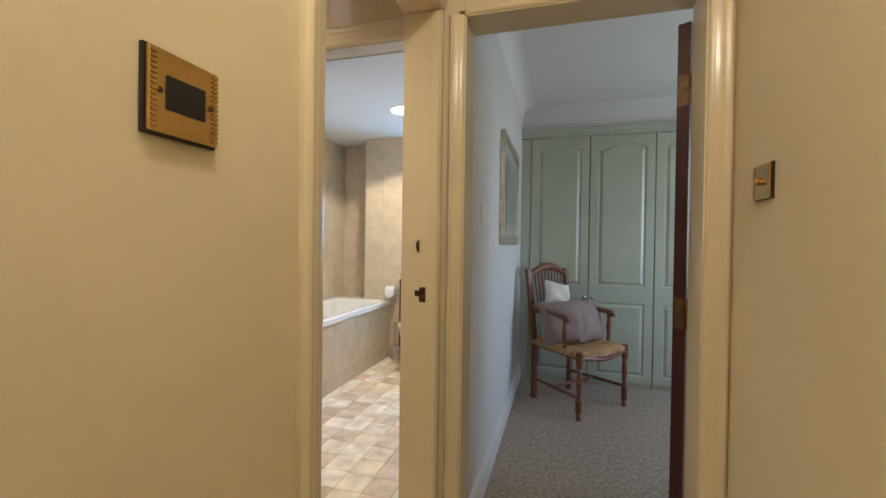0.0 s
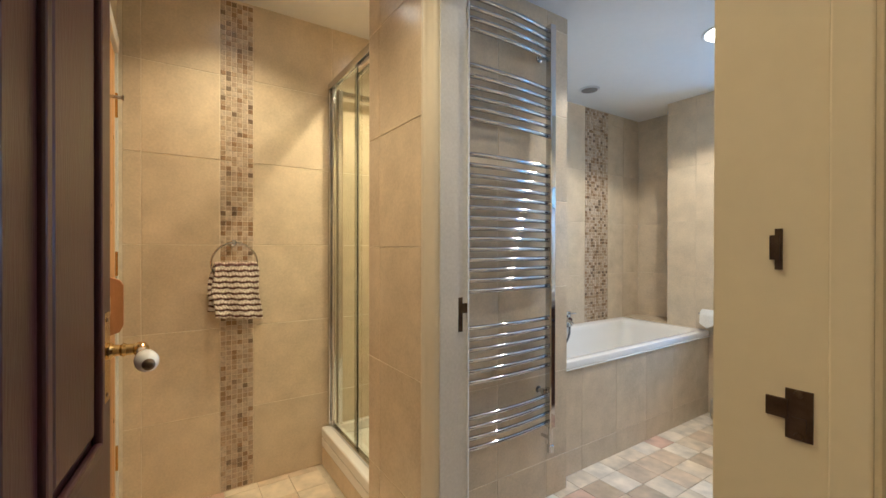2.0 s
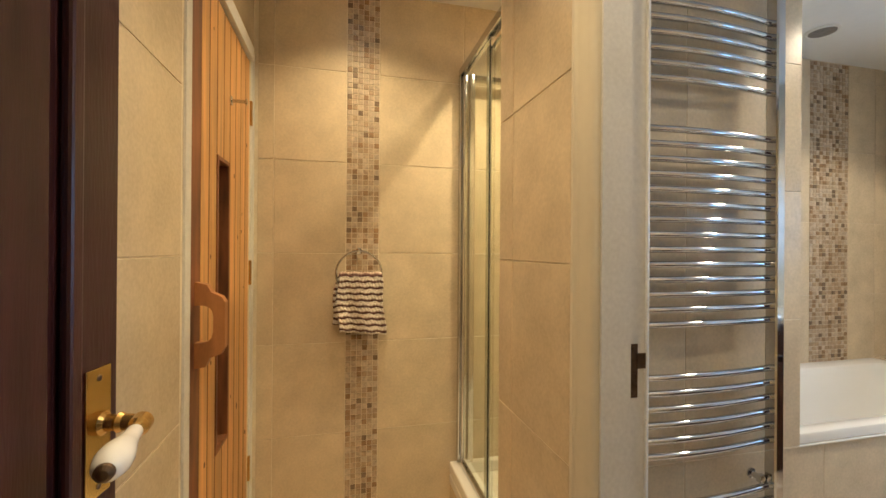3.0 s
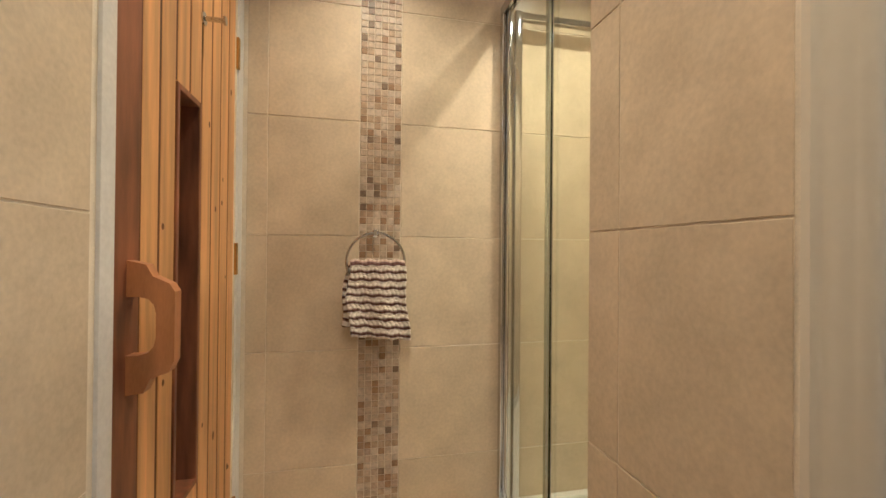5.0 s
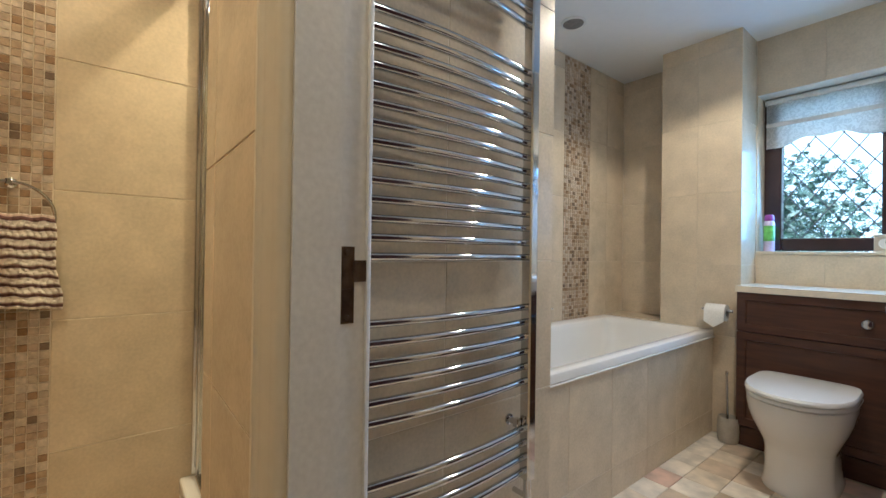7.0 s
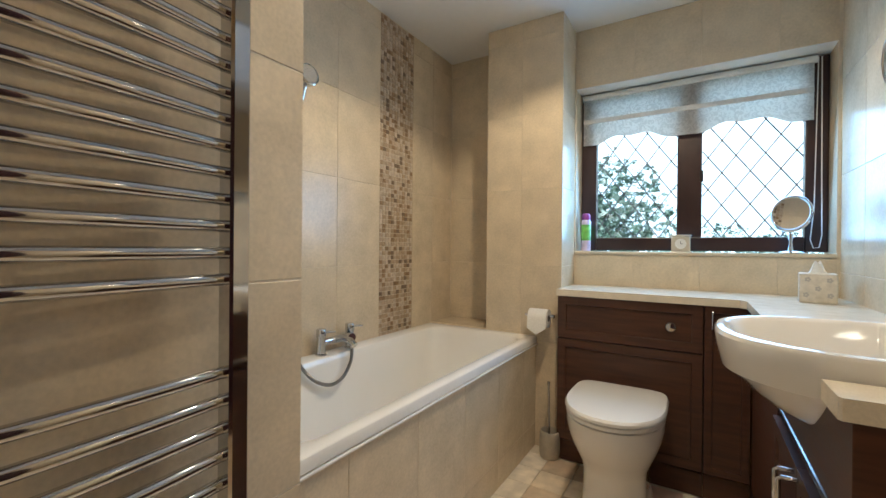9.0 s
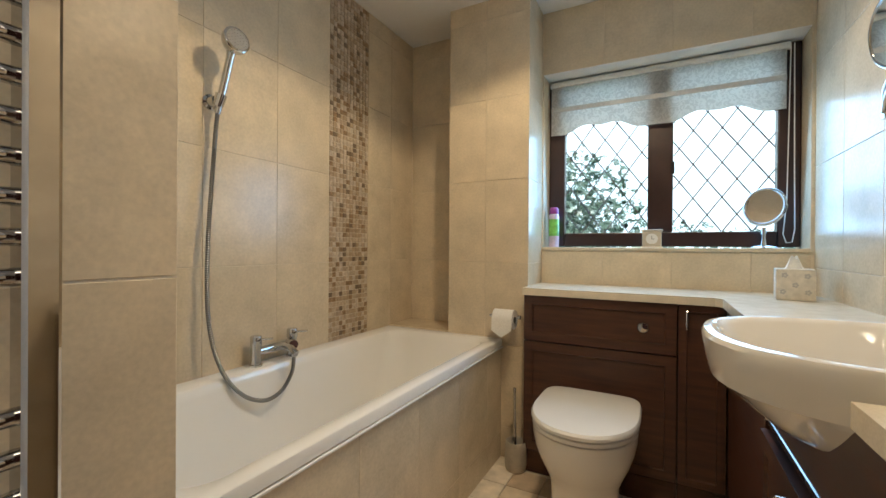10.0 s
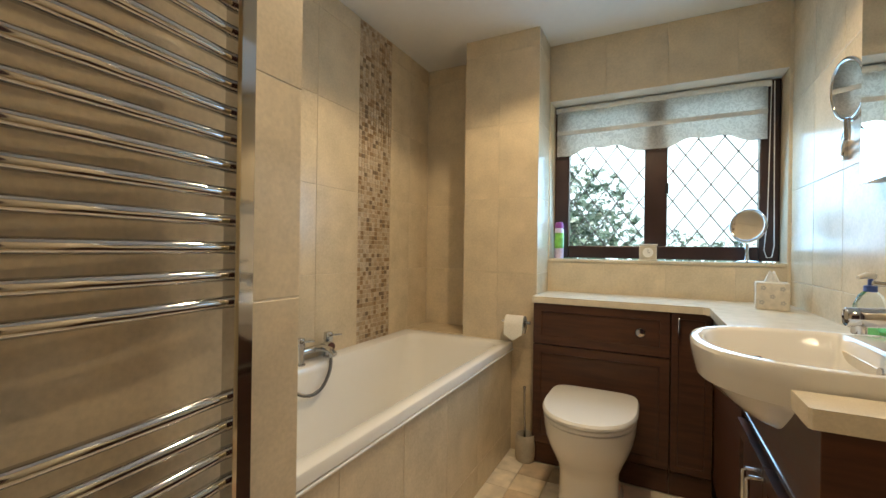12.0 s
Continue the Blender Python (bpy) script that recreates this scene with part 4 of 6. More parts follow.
part("side_rail", box(XT + 0.034, XT + 0.058, SF + 0.0585, 2.54, 1.985, 2.012, 0.003), CHROME, sh)
part("door_top_rail", box(-2.011, -1.691, SF + 0.023, SF + 0.036, 1.975, 1.998, 0.002), CHROME, sh)
tray = bmesh.new()
box(XT + 0.001, -1.650, SF - 0.045, 2.545, 0.10, 0.150, bm=tray)
for x0, x1, y0, y1 in ((XT + 0.001, -1.650, SF - 0.045, SF + 0.03), (XT + 0.001, -1.650, 2.50, 2.545), (XT + 0.001, XT + 0.04, SF + 0.03, 2.50), (-1.69, -1.650, SF + 0.03, 2.50)):
    box(x0, x1, y0, y1, 0.15, 0.204, bm=tray)
shower_tray = tagged(link("shower_tray", tray, ACRYLIC), "white acrylic shower tray on a tiled plinth", "shower tray")
bv = shower_tray.modifiers.new("bevel", "BEVEL")
bv.width, bv.segments = 0.008, 2
structure("trim_shower_plinth", box(XT + 0.0, -1.652, SF - 0.04, 2.54, 0.0, 0.099), TILE, "tiled plinth below the shower tray")


# downlights
def downlight(x, y, z, lit):
    d = thing("downlight", pose(x, y, z), "white rimmed recessed ceiling downlight, lit", "ceiling light", "recessed downlights")
    part("rim", lathe([(0.052, -0.0005), (0.052, -0.004), (0.047, -0.007), (0.042, -0.006), (0.040, -0.002)], 32, False), WHITETRIM, d, smooth=True)
    part("lens", lathe([(0.040, -0.0015), (0.038, -0.0045), (0.0005, -0.0055)], 32, True), LAMPGLOW, d, "glowing lens")
    return d


for sx, sy, sz, w in SPOTS:
    downlight(sx, sy, sz, w)
dome = thing("ceiling_light", pose(DOME[0], DOME[1], ZB_), "round white recessed ceiling light, lit, set flush", "ceiling light", "flush bathroom ceiling lights")
part("rim", lathe([(0.118, -0.0005), (0.118, -0.005), (0.112, -0.008), (0.104, -0.007), (0.100, -0.003)], 40, False), WHITETRIM, dome, smooth=True)
part("lens", lathe([(0.100, -0.003), (0.098, -0.006), (0.0005, -0.007)], 40, False), LAMPGLOW, dome, "glowing opal lens", smooth=True)
copy_thing(dome, pose(DOOR_LIGHT[0], DOOR_LIGHT[1], ZB_))

# ---- bathroom ----
# heated towel radiator
rad = thing("towel_radiator", pose(-1.470, 2.245, 0), "tall chrome ladder towel radiator on the tiled wall", "radiator")
RY0, RY1, RX = -0.292, 0.272, 0.028
for y0 in (RY0, RY1):
    b = extrude_profile([(-0.016, -0.016), (0.012, -0.016), (0.016, -0.012), (0.016, 0.012), (0.012, 0.016), (-0.016, 0.016)], 1.81)
    bmesh.ops.transform(b, matrix=Matrix.Translation((RX - 0.006, y0, 0.36)), verts=b.verts)
    part("post", b, CHROME, rad, smooth=True)
bars = [2.151 - 0.0415 * k for k in range(4)] + [1.884 - 0.042 * k for k in range(6)] + [1.535 - 0.0414 * k for k in range(14)] + [0.852 - 0.043 * k for k in range(6)] + [0.500 - 0.041 * k for k in range(4)]
bar_mesh = None
for z in bars:
    if bar_mesh is None:
        pts = [(0.010 + 0.020 * math.sin(math.pi * k / 14), RY0 + 0.014 + (RY1 - RY0 - 0.028) * k / 14, 0) for k in range(15)]
        ob = part("bar", tube(pts, 0.0098, 16), CHROME, rad, smooth=True)
        bar_mesh = ob.data
    else:
        ob = new("bar", bar_mesh)
        ob.parent = rad
    ob.location.z = z
for z in (2.03, 0.52):
    for y0 in (RY0, RY1):
        bk = lathe([(0.016, 0), (0.016, 0.004), (0.009, 0.006), (0.009, 0.032)], 14)
        bmesh.ops.transform(bk, matrix=pose(-0.029, y0 * 0.90, z, 0, 90, 0), verts=bk.verts)
        join(bk, box(-0.004, 0.012, y0 * 0.90 - 0.010, y0 * 0.90 + 0.010, z - 0.012, z + 0.012, 0.002))
        part("wall_bracket", bk, CHROME, rad, smooth=True)
for y0 in (RY0, RY1):
    v = lathe([(0.012, 0.30), (0.012, 0.36), (0.009, 0.362)], 16)
    bmesh.ops.transform(v, matrix=Matrix.Translation((RX - 0.006, y0, -0.004)), verts=v.verts)
    join(v, lathe([(0.011, -0.03), (0.011, 0.02), (0.015, 0.024), (0.015, 0.055), (0.001, 0.057)], 16), Matrix.Translation((RX - 0.006, y0, 0.30)) @ pose(0, 0, 0, 0, 0, 0) @ pose(0, 0, 0, 180))
    tube([(RX - 0.006, y0, 0.305), (-0.029, y0, 0.305)], 0.0075, 12, v)
    part("valve", v, CHROME, rad, "chrome radiator valve", smooth=True)
part("sticker", box(0.0165, 0.0172, RY1 - 0.008, RY1 + 0.008, 0.95, 1.02), material("green_white_sticker", (0.45, 0.72, 0.58), 0.6, vary=0.2, scale=30), rad, "small green and white sticker")

# bath
bath = thing("bath", pose(0, 0, 0), "white acrylic bath with a wide flat rim", "bath")
BX0, BX1, BY0, BY1, BZ = XB + 0.001, -1.560, 2.692, 4.282, 0.584


def rrect(x0, x1, y0, y1, r, n=8):
    pts = []
    for cx, cy, a0 in ((x1 - r, y1 - r, 0), (x0 + r, y1 - r, 90), (x0 + r, y0 + r, 180), (x1 - r, y0 + r, 270)):
        for k in range(n + 1):
            a = radians(a0 + 90 * k / n)
            pts.append((cx + r * math.cos(a), cy + r * math.sin(a)))
    return pts


def loft(rings, cap=True):
    b = bmesh.new()
    vs = [[b.verts.new(p) for p in r] for r in rings]
    for a, c in zip(vs, vs[1:]):
        for k in range(len(a)):
            b.faces.new((a[k], a[(k + 1) % len(a)], c[(k + 1) % len(a)], c[k]))
    if cap:
        b.faces.new(vs[-1])
    bmesh.ops.recalc_face_normals(b, faces=b.faces[:])
    return b


def ring3(x0, x1, y0, y1, r, z):
    return [(x, y, z) for x, y in rrect(x0, x1, y0, y1, r)]


rings = [ring3(BX0, BX1 - 0.012, BY0, BY1, 0.004, 0.548), ring3(BX0, BX1 - 0.004, BY0, BY1, 0.006, 0.549), ring3(BX0, BX1 - 0.003, BY0, BY1, 0.008, 0.574), ring3(BX0 + 0.001, BX1 - 0.006, BY0 + 0.001, BY1 - 0.001, 0.008, 0.581), ring3(BX0 + 0.002, BX1 - 0.013, BY0 + 0.002, BY1 - 0.002, 0.01, BZ),
         ring3(BX0 + 0.080, BX1 - 0.052, BY0 + 0.065, BY1 - 0.060, 0.09, BZ + 0.001), ring3(BX0 + 0.087, BX1 - 0.060, BY0 + 0.073, BY1 - 0.068, 0.09, BZ - 0.005), ring3(BX0 + 0.092, BX1 - 0.066, BY0 + 0.080, BY1 - 0.080, 0.09, 0.550), ring3(BX0 + 0.105, BX1 - 0.085, BY0 + 0.11, BY1 - 0.12, 0.10, 0.44), ring3(BX0 + 0.130, BX1 - 0.115, BY0 + 0.16, BY1 - 0.20, 0.12, 0.25), ring3(BX0 + 0.165, BX1 - 0.150, BY0 + 0.20, BY1 - 0.27, 0.12, 0.15), ring3(BX0 + 0.21, BX1 - 0.21, BY0 + 0.26, BY1 - 0.34, 0.10, 0.125)]
part("rim_strip", box(BX1 - 0.0035, BX1 + 0.004, BY0 + 0.002, BY1 - 0.002, 0.540, 0.5475, 0.0025), ACRYLIC, bath, "raised lip along the rim")
tub = part("tub", loft(rings), ACRYLIC, bath, smooth=True)
structure("ledge", box(XB + 0.001, -1.866, 4.2825, 4.531, 0.30, 0.592, 0.003), TILE, "beige tiled ledge at the end of the bath")
structure("bath_core", box(XB + 0.002, -1.60, 4.2835, 4.53, 0, 0.29), GROUT, "blocking behind the bath panel")

# bath shower mixer with hose and handset
mx = thing("bath_mixer", pose(-2.203, 3.45, BZ + 0.001), "chrome bath shower mixer on the bath rim", "tap")
for yy in (-0.080, 0.090):
    part("pillar", lathe([(0.024, 0), (0.024, 0.006), (0.019, 0.008), (0.019, 0.075), (0.021, 0.078), (0.021, 0.108), (0.018, 0.112), (0.001, 0.113)], 24), CHROME, mx, smooth=True).location.y = yy
    part("lever", tube([(0, yy, 0.098), (0.02, yy + 0.012, 0.099), (0.052, yy + 0.032, 0.102)], [0.005, 0.0045, 0.004], 10), CHROME, mx, smooth=True)
part("bar", tube([(0, -0.08, 0.052), (0, 0.09, 0.052)], 0.016, 16), CHROME, mx, smooth=True)
part("spout", tube([(0, 0.005, 0.055), (0.05, 0.005, 0.062), (0.09, 0.005, 0.058), (0.115, 0.005, 0.040)], [0.015, 0.014, 0.0135, 0.0135], 16), CHROME, mx, smooth=True)
dv = lathe([(0.016, 0), (0.018, 0.004), (0.018, 0.030), (0.0195, 0.033), (0.0195, 0.052), (0.0185, 0.054)], 24)
bmesh.ops.transform(dv, matrix=pose(0.014, 0.060, 0.062, 0, 90, -22), verts=dv.verts)
dvp = part("diverter", dv, CHROME, mx, smooth=True)
dc = lathe([(0.0183, 0.0542), (0.016, 0.0555), (0.0005, 0.0558)], 24, False)
bmesh.ops.transform(dc, matrix=pose(0.014, 0.060, 0.062, 0, 90, -22), verts=dc.verts)
part("end_cap", dc, material("dark_red_brown_cap", (0.06, 0.015, 0.012), 0.3), dvp, "dark red-brown end cap", smooth=True)
part("hose_outlet", lathe([(0.009, -0.004), (0.009, 0.04), (0.012, 0.044)], 16), CHROME, mx, smooth=True).location = (0.045, 0.060, 0.012)

ho = thing("shower_handset", pose(0, 0, 0), "chrome hand shower on a wall bracket with ribbed hose", "shower head")
HB = Vector((XB, 3.215, 1.525))
b = lathe([(0.026, 0), (0.026, 0.006), (0.018, 0.010), (0.016, 0.040)], 20)
bmesh.ops.transform(b, matrix=Matrix.Translation(HB) @ pose(0, 0, 0, 0, 90, 0), verts=b.verts)
join(b, lathe([(0.017, -0.02), (0.019, 0.022)], 18), Matrix.Translation(HB + Vector((0.050, 0.004, 0))) @ pose(0, 0, 0, -4, 22, 0))
part("bracket", b, CHROME, ho, smooth=True)
hm = Matrix.Translation(HB + Vector((0.050, 0.004, -0.015))) @ pose(0, 0, 0, -4, 14, 0)
b = lathe([(0.010, -0.03), (0.011, 0.0), (0.012, 0.03), (0.013, 0.10), (0.013, 0.16), (0.016, 0.19), (0.018, 0.205)], 18)
bmesh.ops.transform(b, matrix=hm, verts=b.verts)
part("handle", b, CHROME, ho, smooth=True)
b = lathe([(0.024, -0.024), (0.038, -0.014), (0.044, 0.0), (0.044, 0.017), (0.039, 0.021), (0.001, 0.021)], 28)
bmesh.ops.transform(b, matrix=hm @ Matrix.Translation((0.004, 0, 0.215)) @ pose(0, 0, 0, 10, 68, 0), verts=b.verts)
hd_ = part("head", b, CHROME, ho, smooth=True)
b = lathe([(0.036, 0.0212), (0.035, 0.0228), (0.001, 0.0232)], 28)
for r, k in ((0.010, 6), (0.020, 12), (0.030, 18)):
    for q in range(k):
        a = 2 * math.pi * q / k
        join(b, lathe([(0.0022, 0.022), (0.0016, 0.0262)], 8), Matrix.Translation((r * math.cos(a), r * math.sin(a), 0)))
bmesh.ops.transform(b, matrix=hm @ Matrix.Translation((0.004, 0, 0.215)) @ pose(0, 0, 0, 10, 68, 0), verts=b.verts)
part("spray_plate", b, material("grey_rubber_nozzles", (0.22, 0.22, 0.22), 0.5), hd_, "grey nozzle plate")
start = hm @ Vector((0, 0, -0.03))
end = Vector((-2.158, 3.510, BZ + 0.012))
ctrl = [start, start + Vector((-0.010, -0.004, -0.12)), Vector((-2.205, 3.185, 1.05)), Vector((-2.195, 3.180, 0.80)), Vector((-2.165, 3.200, 0.635)), Vector((-2.135, 3.255, 0.530)), Vector((-2.118, 3.335, 0.482)), Vector((-2.122, 3.415, 0.490)), Vector((-2.142, 3.485, 0.540)), end]
hose = []
for k in range(len(ctrl) - 1):
    p0, p1, p2, p3 = ctrl[max(k - 1, 0)], ctrl[k], ctrl[k + 1], ctrl[min(k + 2, len(ctrl) - 1)]
    steps = max(8, int((p2 - p1).length / 0.0035))
    for s in range(steps):
        f = s / steps
        hose.append(0.5 * ((2 * p1) + (p2 - p0) * f + (2 * p0 - 5 * p1 + 4 * p2 - p3) * f * f + (3 * p1 - p0 - 3 * p2 + p3) * f * f * f))
part("hose", tube(hose, [0.0078 if k % 2 else 0.0062 for k in range(len(hose))], 10), HOSE, ho, "ribbed chrome hose", smooth=True)

# paper holder and roll
rh = thing("paper_holder", pose(-1.522, 4.28, 0.70), "chrome toilet roll holder on the tiled boxing", "roll holder")
b = lathe([(0.014, 0), (0.014, 0.005), (0.007, 0.007), (0.007, 0.075)], 16)
bmesh.ops.transform(b, matrix=pose(-0.072, 0, 0.006, 90), verts=b.verts)
part("post", b, CHROME, rh, smooth=True)
b = tube([(-0.080, -0.07, 0.006), (0.062, -0.07, 0.006)], 0.007, 12)
join(b, lathe([(0.010, 0), (0.010, 0.012), (0.001, 0.013)], 14), pose(0.060, -0.07, 0.006, 0, 90))
part("rod", b, CHROME, rh, smooth=True)
PAPER = material("soft_white_paper", (0.82, 0.80, 0.75), 1.0, vary=0.02, scale=10, bump=0.3, bump_scale=200)
b = lathe([(0.019, -0.049), (0.046, -0.049), (0.046, 0.049), (0.019, 0.049)], 32, False)
bmesh.ops.transform(b, matrix=pose(0, 0, 0, 0, 90), verts=b.verts)
fl = bmesh.new()
tail = [fl.verts.new(v) for v in ((-0.049, -0.047, 0.0), (0.049, -0.047, 0.0), (0.049, -0.049, -0.045), (0.0, -0.050, -0.080), (-0.049, -0.049, -0.050))]
fl.faces.new(tail)
join(b, fl)
roll = tagged(link("toilet_roll", b, PAPER, True), "white toilet roll with folded end on holder", "toilet roll")
roll.location = (-1.527, 4.21, 0.694)

# brush
br = thing("toilet_brush", pose(-1.463, 4.195, 0), "stone coloured toilet brush pot with chrome handle", "toilet brush")
part("pot", lathe([(0.040, 0.0), (0.045, 0.003), (0.050, 0.025), (0.051, 0.07), (0.049, 0.115), (0.046, 0.134), (0.044, 0.136), (0.042, 0.132), (0.043, 0.05), (0.001, 0.02)], 28), material("beige_stoneware", (0.46, 0.41, 0.33), 0.5, vary=0.08, scale=20), br, smooth=True)
b = tube([(0, 0, 0.022), (-0.006, 0.0, 0.24), (-0.008, 0.0, 0.375)], 0.0055, 12)
join(b, lathe([(0.007, 0.36), (0.0075, 0.378), (0.001, 0.382)], 12), Matrix.Translation((-0.008, 0, 0)))
part("handle", b, CHROME, br, smooth=True)


# toilet
def d_ring(hw, front, back, z, p=2.6, n=40):
    """A D-shaped outline: round towards -y, squarer at the back."""
    pts = []
    for k in range(n):
        a = 2 * math.pi * k / n
        c, s = math.cos(a), math.sin(a)
        e = 2.0 / (2.15 if s < 0 else 6.0)
        pts.append((hw * math.copysign(abs(c) ** e, c), (front if s < 0 else back) * math.copysign(abs(s) ** e, s), z))
    return pts


wc = thing("toilet", pose(-1.115, 3.93, 0), "white ceramic back to wall toilet with closed lid", "toilet")
rings = [d_ring(0.126, 0.140, 0.265, 0.0), d_ring(0.128, 0.143, 0.266, 0.012), d_ring(0.120, 0.134, 0.266, 0.035), d_ring(0.117, 0.128, 0.266, 0.08), d_ring(0.118, 0.127, 0.266, 0.165), d_ring(0.124, 0.138, 0.266, 0.195), d_ring(0.141, 0.168, 0.266, 0.235), d_ring(0.160, 0.200, 0.266, 0.28), d_ring(0.174, 0.222, 0.266, 0.325), d_ring(0.181, 0.234, 0.266, 0.37), d_ring(0.182, 0.236, 0.266, 0.395), d_ring(0.177, 0.231, 0.262, 0.400)]
part("pan", loft(rings), CERAMIC, wc, smooth=True)
rings = [d_ring(0.178, 0.238, 0.20, 0.4005), d_ring(0.184, 0.244, 0.20, 0.404), d_ring(0.184, 0.244, 0.20, 0.415), d_ring(0.180, 0.240, 0.198, 0.419)]
part("seat", loft(rings), CERAMIC, wc, smooth=True)
rings = [d_ring(0.180, 0.242, 0.205, 0.4200), d_ring(0.187, 0.248, 0.208, 0.424), d_ring(0.187, 0.248, 0.208, 0.434), d_ring(0.181, 0.240, 0.202, 0.4425), d_ring(0.12, 0.16, 0.13, 0.447)]
part("lid", loft(rings), CERAMIC, wc, smooth=True)
for sx in (-0.075, 0.075):
    part("hinge", box(sx - 0.02, sx + 0.02, 0.205, 0.24, 0.4005, 0.428, 0.005), CHROME, wc)

# fitted cabinets below the window
FY = 4.200


def shaker_mesh(x0, x1, z0, z1, y, r=0.055):
    """A framed door in the xz plane that looks to -y, with its middle set back."""
    b = box(x0, x1, y - 0.008, y + 0.020, z0, z1)
    b.faces.ensure_lookup_table()
    f = min(b.faces, key=lambda q: q.calc_center_median().y)
    bmesh.ops.inset_region(b, faces=[f], thickness=r, depth=0.0)
    bmesh.ops.inset_region(b, faces=[f], thickness=0.004, depth=-0.008)
    return b


def shaker(x0, x1, z0, z1, y, parent, name="door", hint=""):
    return part(name, shaker_mesh(x0, x1, z0, z1, y, 0.055 if x1 - x0 > 0.2 else 0.038), CABINET, parent, hint)


wcu = thing("toilet_cabinet", pose(0, 0, 0), "dark walnut toilet unit with chrome flush button", "cabinet")
part("carcass", box(-1.430, -0.812, FY + 0.022, 4.529, 0.10, 0.816), CABINET, wcu)
shaker(-1.427, -0.815, 0.612, 0.815, FY, wcu, "top_panel")
shaker(-1.427, -0.815, 0.112, 0.606, FY, wcu, "front_panel")
b = lathe([(0.024, 0), (0.024, 0.010), (0.020, 0.015), (0.018, 0.014), (0.017, 0.017), (0.001, 0.018)], 28)
bmesh.ops.transform(b, matrix=pose(-0.934, FY, 0.712, 90), verts=b.verts)
part("flush_button", b, CHROME, wcu, "round chrome flush button", smooth=True)
part("plinth", box(-1.430, -0.812, FY + 0.012, FY + 0.03, 0, 0.099), CABINET, wcu)
nu_ = thing("narrow_cabinet", pose(0, 0, 0), "narrow dark walnut cupboard with small bar handle", "cabinet")
part("carcass", box(-0.810, -0.648, FY + 0.022, 4.529, 0.10, 0.816), CABINET, nu_)
dr = shaker(-0.808, -0.652, 0.112, 0.815, FY, nu_)
part("handle", box(-0.784, -0.776, FY - 0.024, FY - 0.0085, 0.720, 0.795, 0.003), CHROME, dr, "small bar handle")
part("plinth", box(-0.810, -0.648, FY + 0.012, FY + 0.03, 0, 0.099), CABINET, nu_)
van = thing("vanity_cabinet", pose(0, 0, 0), "dark walnut vanity cabinet below the basin", "cabinet")
part("carcass", box(-0.628, XR - 0.001, 2.916, 4.195, 0.10, 0.650), CABINET, van)
part("end_panel", box(-0.652, XR - 0.001, 2.909, 2.9155, 0.0, 0.816, 0.001), CABINET, van)
part("plinth", box(-0.610, -0.60, 2.916, 4.195, 0, 0.099), CABINET, van)
for y0, y1, hy in ((2.917, 3.239, 3.220), (3.243, 3.560, 3.262)):
    b = shaker_mesh(y0, y1, 0.112, 0.606, 0.0)
    bmesh.ops.transform(b, matrix=Matrix(((0, 1, 0, -0.650), (-1, 0, 0, y0 + y1), (0, 0, 1, 0), (0, 0, 0, 1))), verts=b.verts)
    dd = part("door", b, CABINET, van)
    h = tube([(-0.656, hy, 0.587), (-0.686, hy, 0.587), (-0.690, hy, 0.583), (-0.690, hy, 0.493), (-0.686, hy, 0.489), (-0.656, hy, 0.489)], 0.005, 10)
    part("handle", h, CHROME, dd, "chrome bar handle", smooth=True)
part("filler_panel", box(-0.648, -0.629, 3.564, 4.17, 0.112, 0.816, 0.0015), CABINET, van)
part("apron", box(-0.651, -0.630, 2.916, 3.562, 0.6505, 0.816, 0.0015), CABINET, van)
part("finger_rail", box(-0.655, -0.631, 2.917, 3.560, 0.636, 0.650, 0.004), BRUSHED, van, "polished metal finger rail above the doors")

# worktop in an L
worktop = thing("worktop", pose(0, 0, 0.817), "cream solid L-shaped worktop over the cabinets", "worktop")
BACK_RUN = [(-1.434, 4.185), (-0.690, 4.180), (-0.669, 4.1502), (XR - 0.001, 4.1502), (XR - 0.001, 4.529), (-1.434, 4.529)]
SIDE_RUN = [(-0.669, 4.1498), (-0.667, 3.500), (-0.47, 3.500), (-0.47, 3.000), (-0.667, 3.000), (-0.667, 2.911), (-0.663, 2.905), (XR - 0.001, 2.905), (XR - 0.001, 4.1498)]
for name, outline in (("back_run", BACK_RUN), ("side_run", SIDE_RUN)):
    w = extrude_profile(outline, 0.032)
    bmesh.ops.triangulate(w, faces=[f for f in w.faces if len(f.verts) > 4], ngon_method="EAR_CLIP")
    part(name, w, COUNTER, worktop)

# basin
ba = thing("basin", pose(XR - 0.001, 3.250, 0.018), "white ceramic semi-recessed D-shaped basin", "basin")


def basin_ring(proj, half, z, back=0.0, n=48, e=2.5):
    """A D outline with its straight side on the wall at x=0 and its bow towards -x."""
    pts = []
    for k in range(n):
        a = 2 * math.pi * k / n
        c, s = math.cos(a), math.sin(a)
        ex = 2 / (e if c < 0 else 8)
        xx = math.copysign(abs(c) ** ex, c)
        yy = math.copysign(abs(s) ** (2 / (e if c < 0 else 8)), s)
        mid = -proj * 0.45
        x = mid + (proj * 0.55 * xx if c < 0 else (-mid - back) * xx)
        pts.append((x, half * yy, z))
    return pts


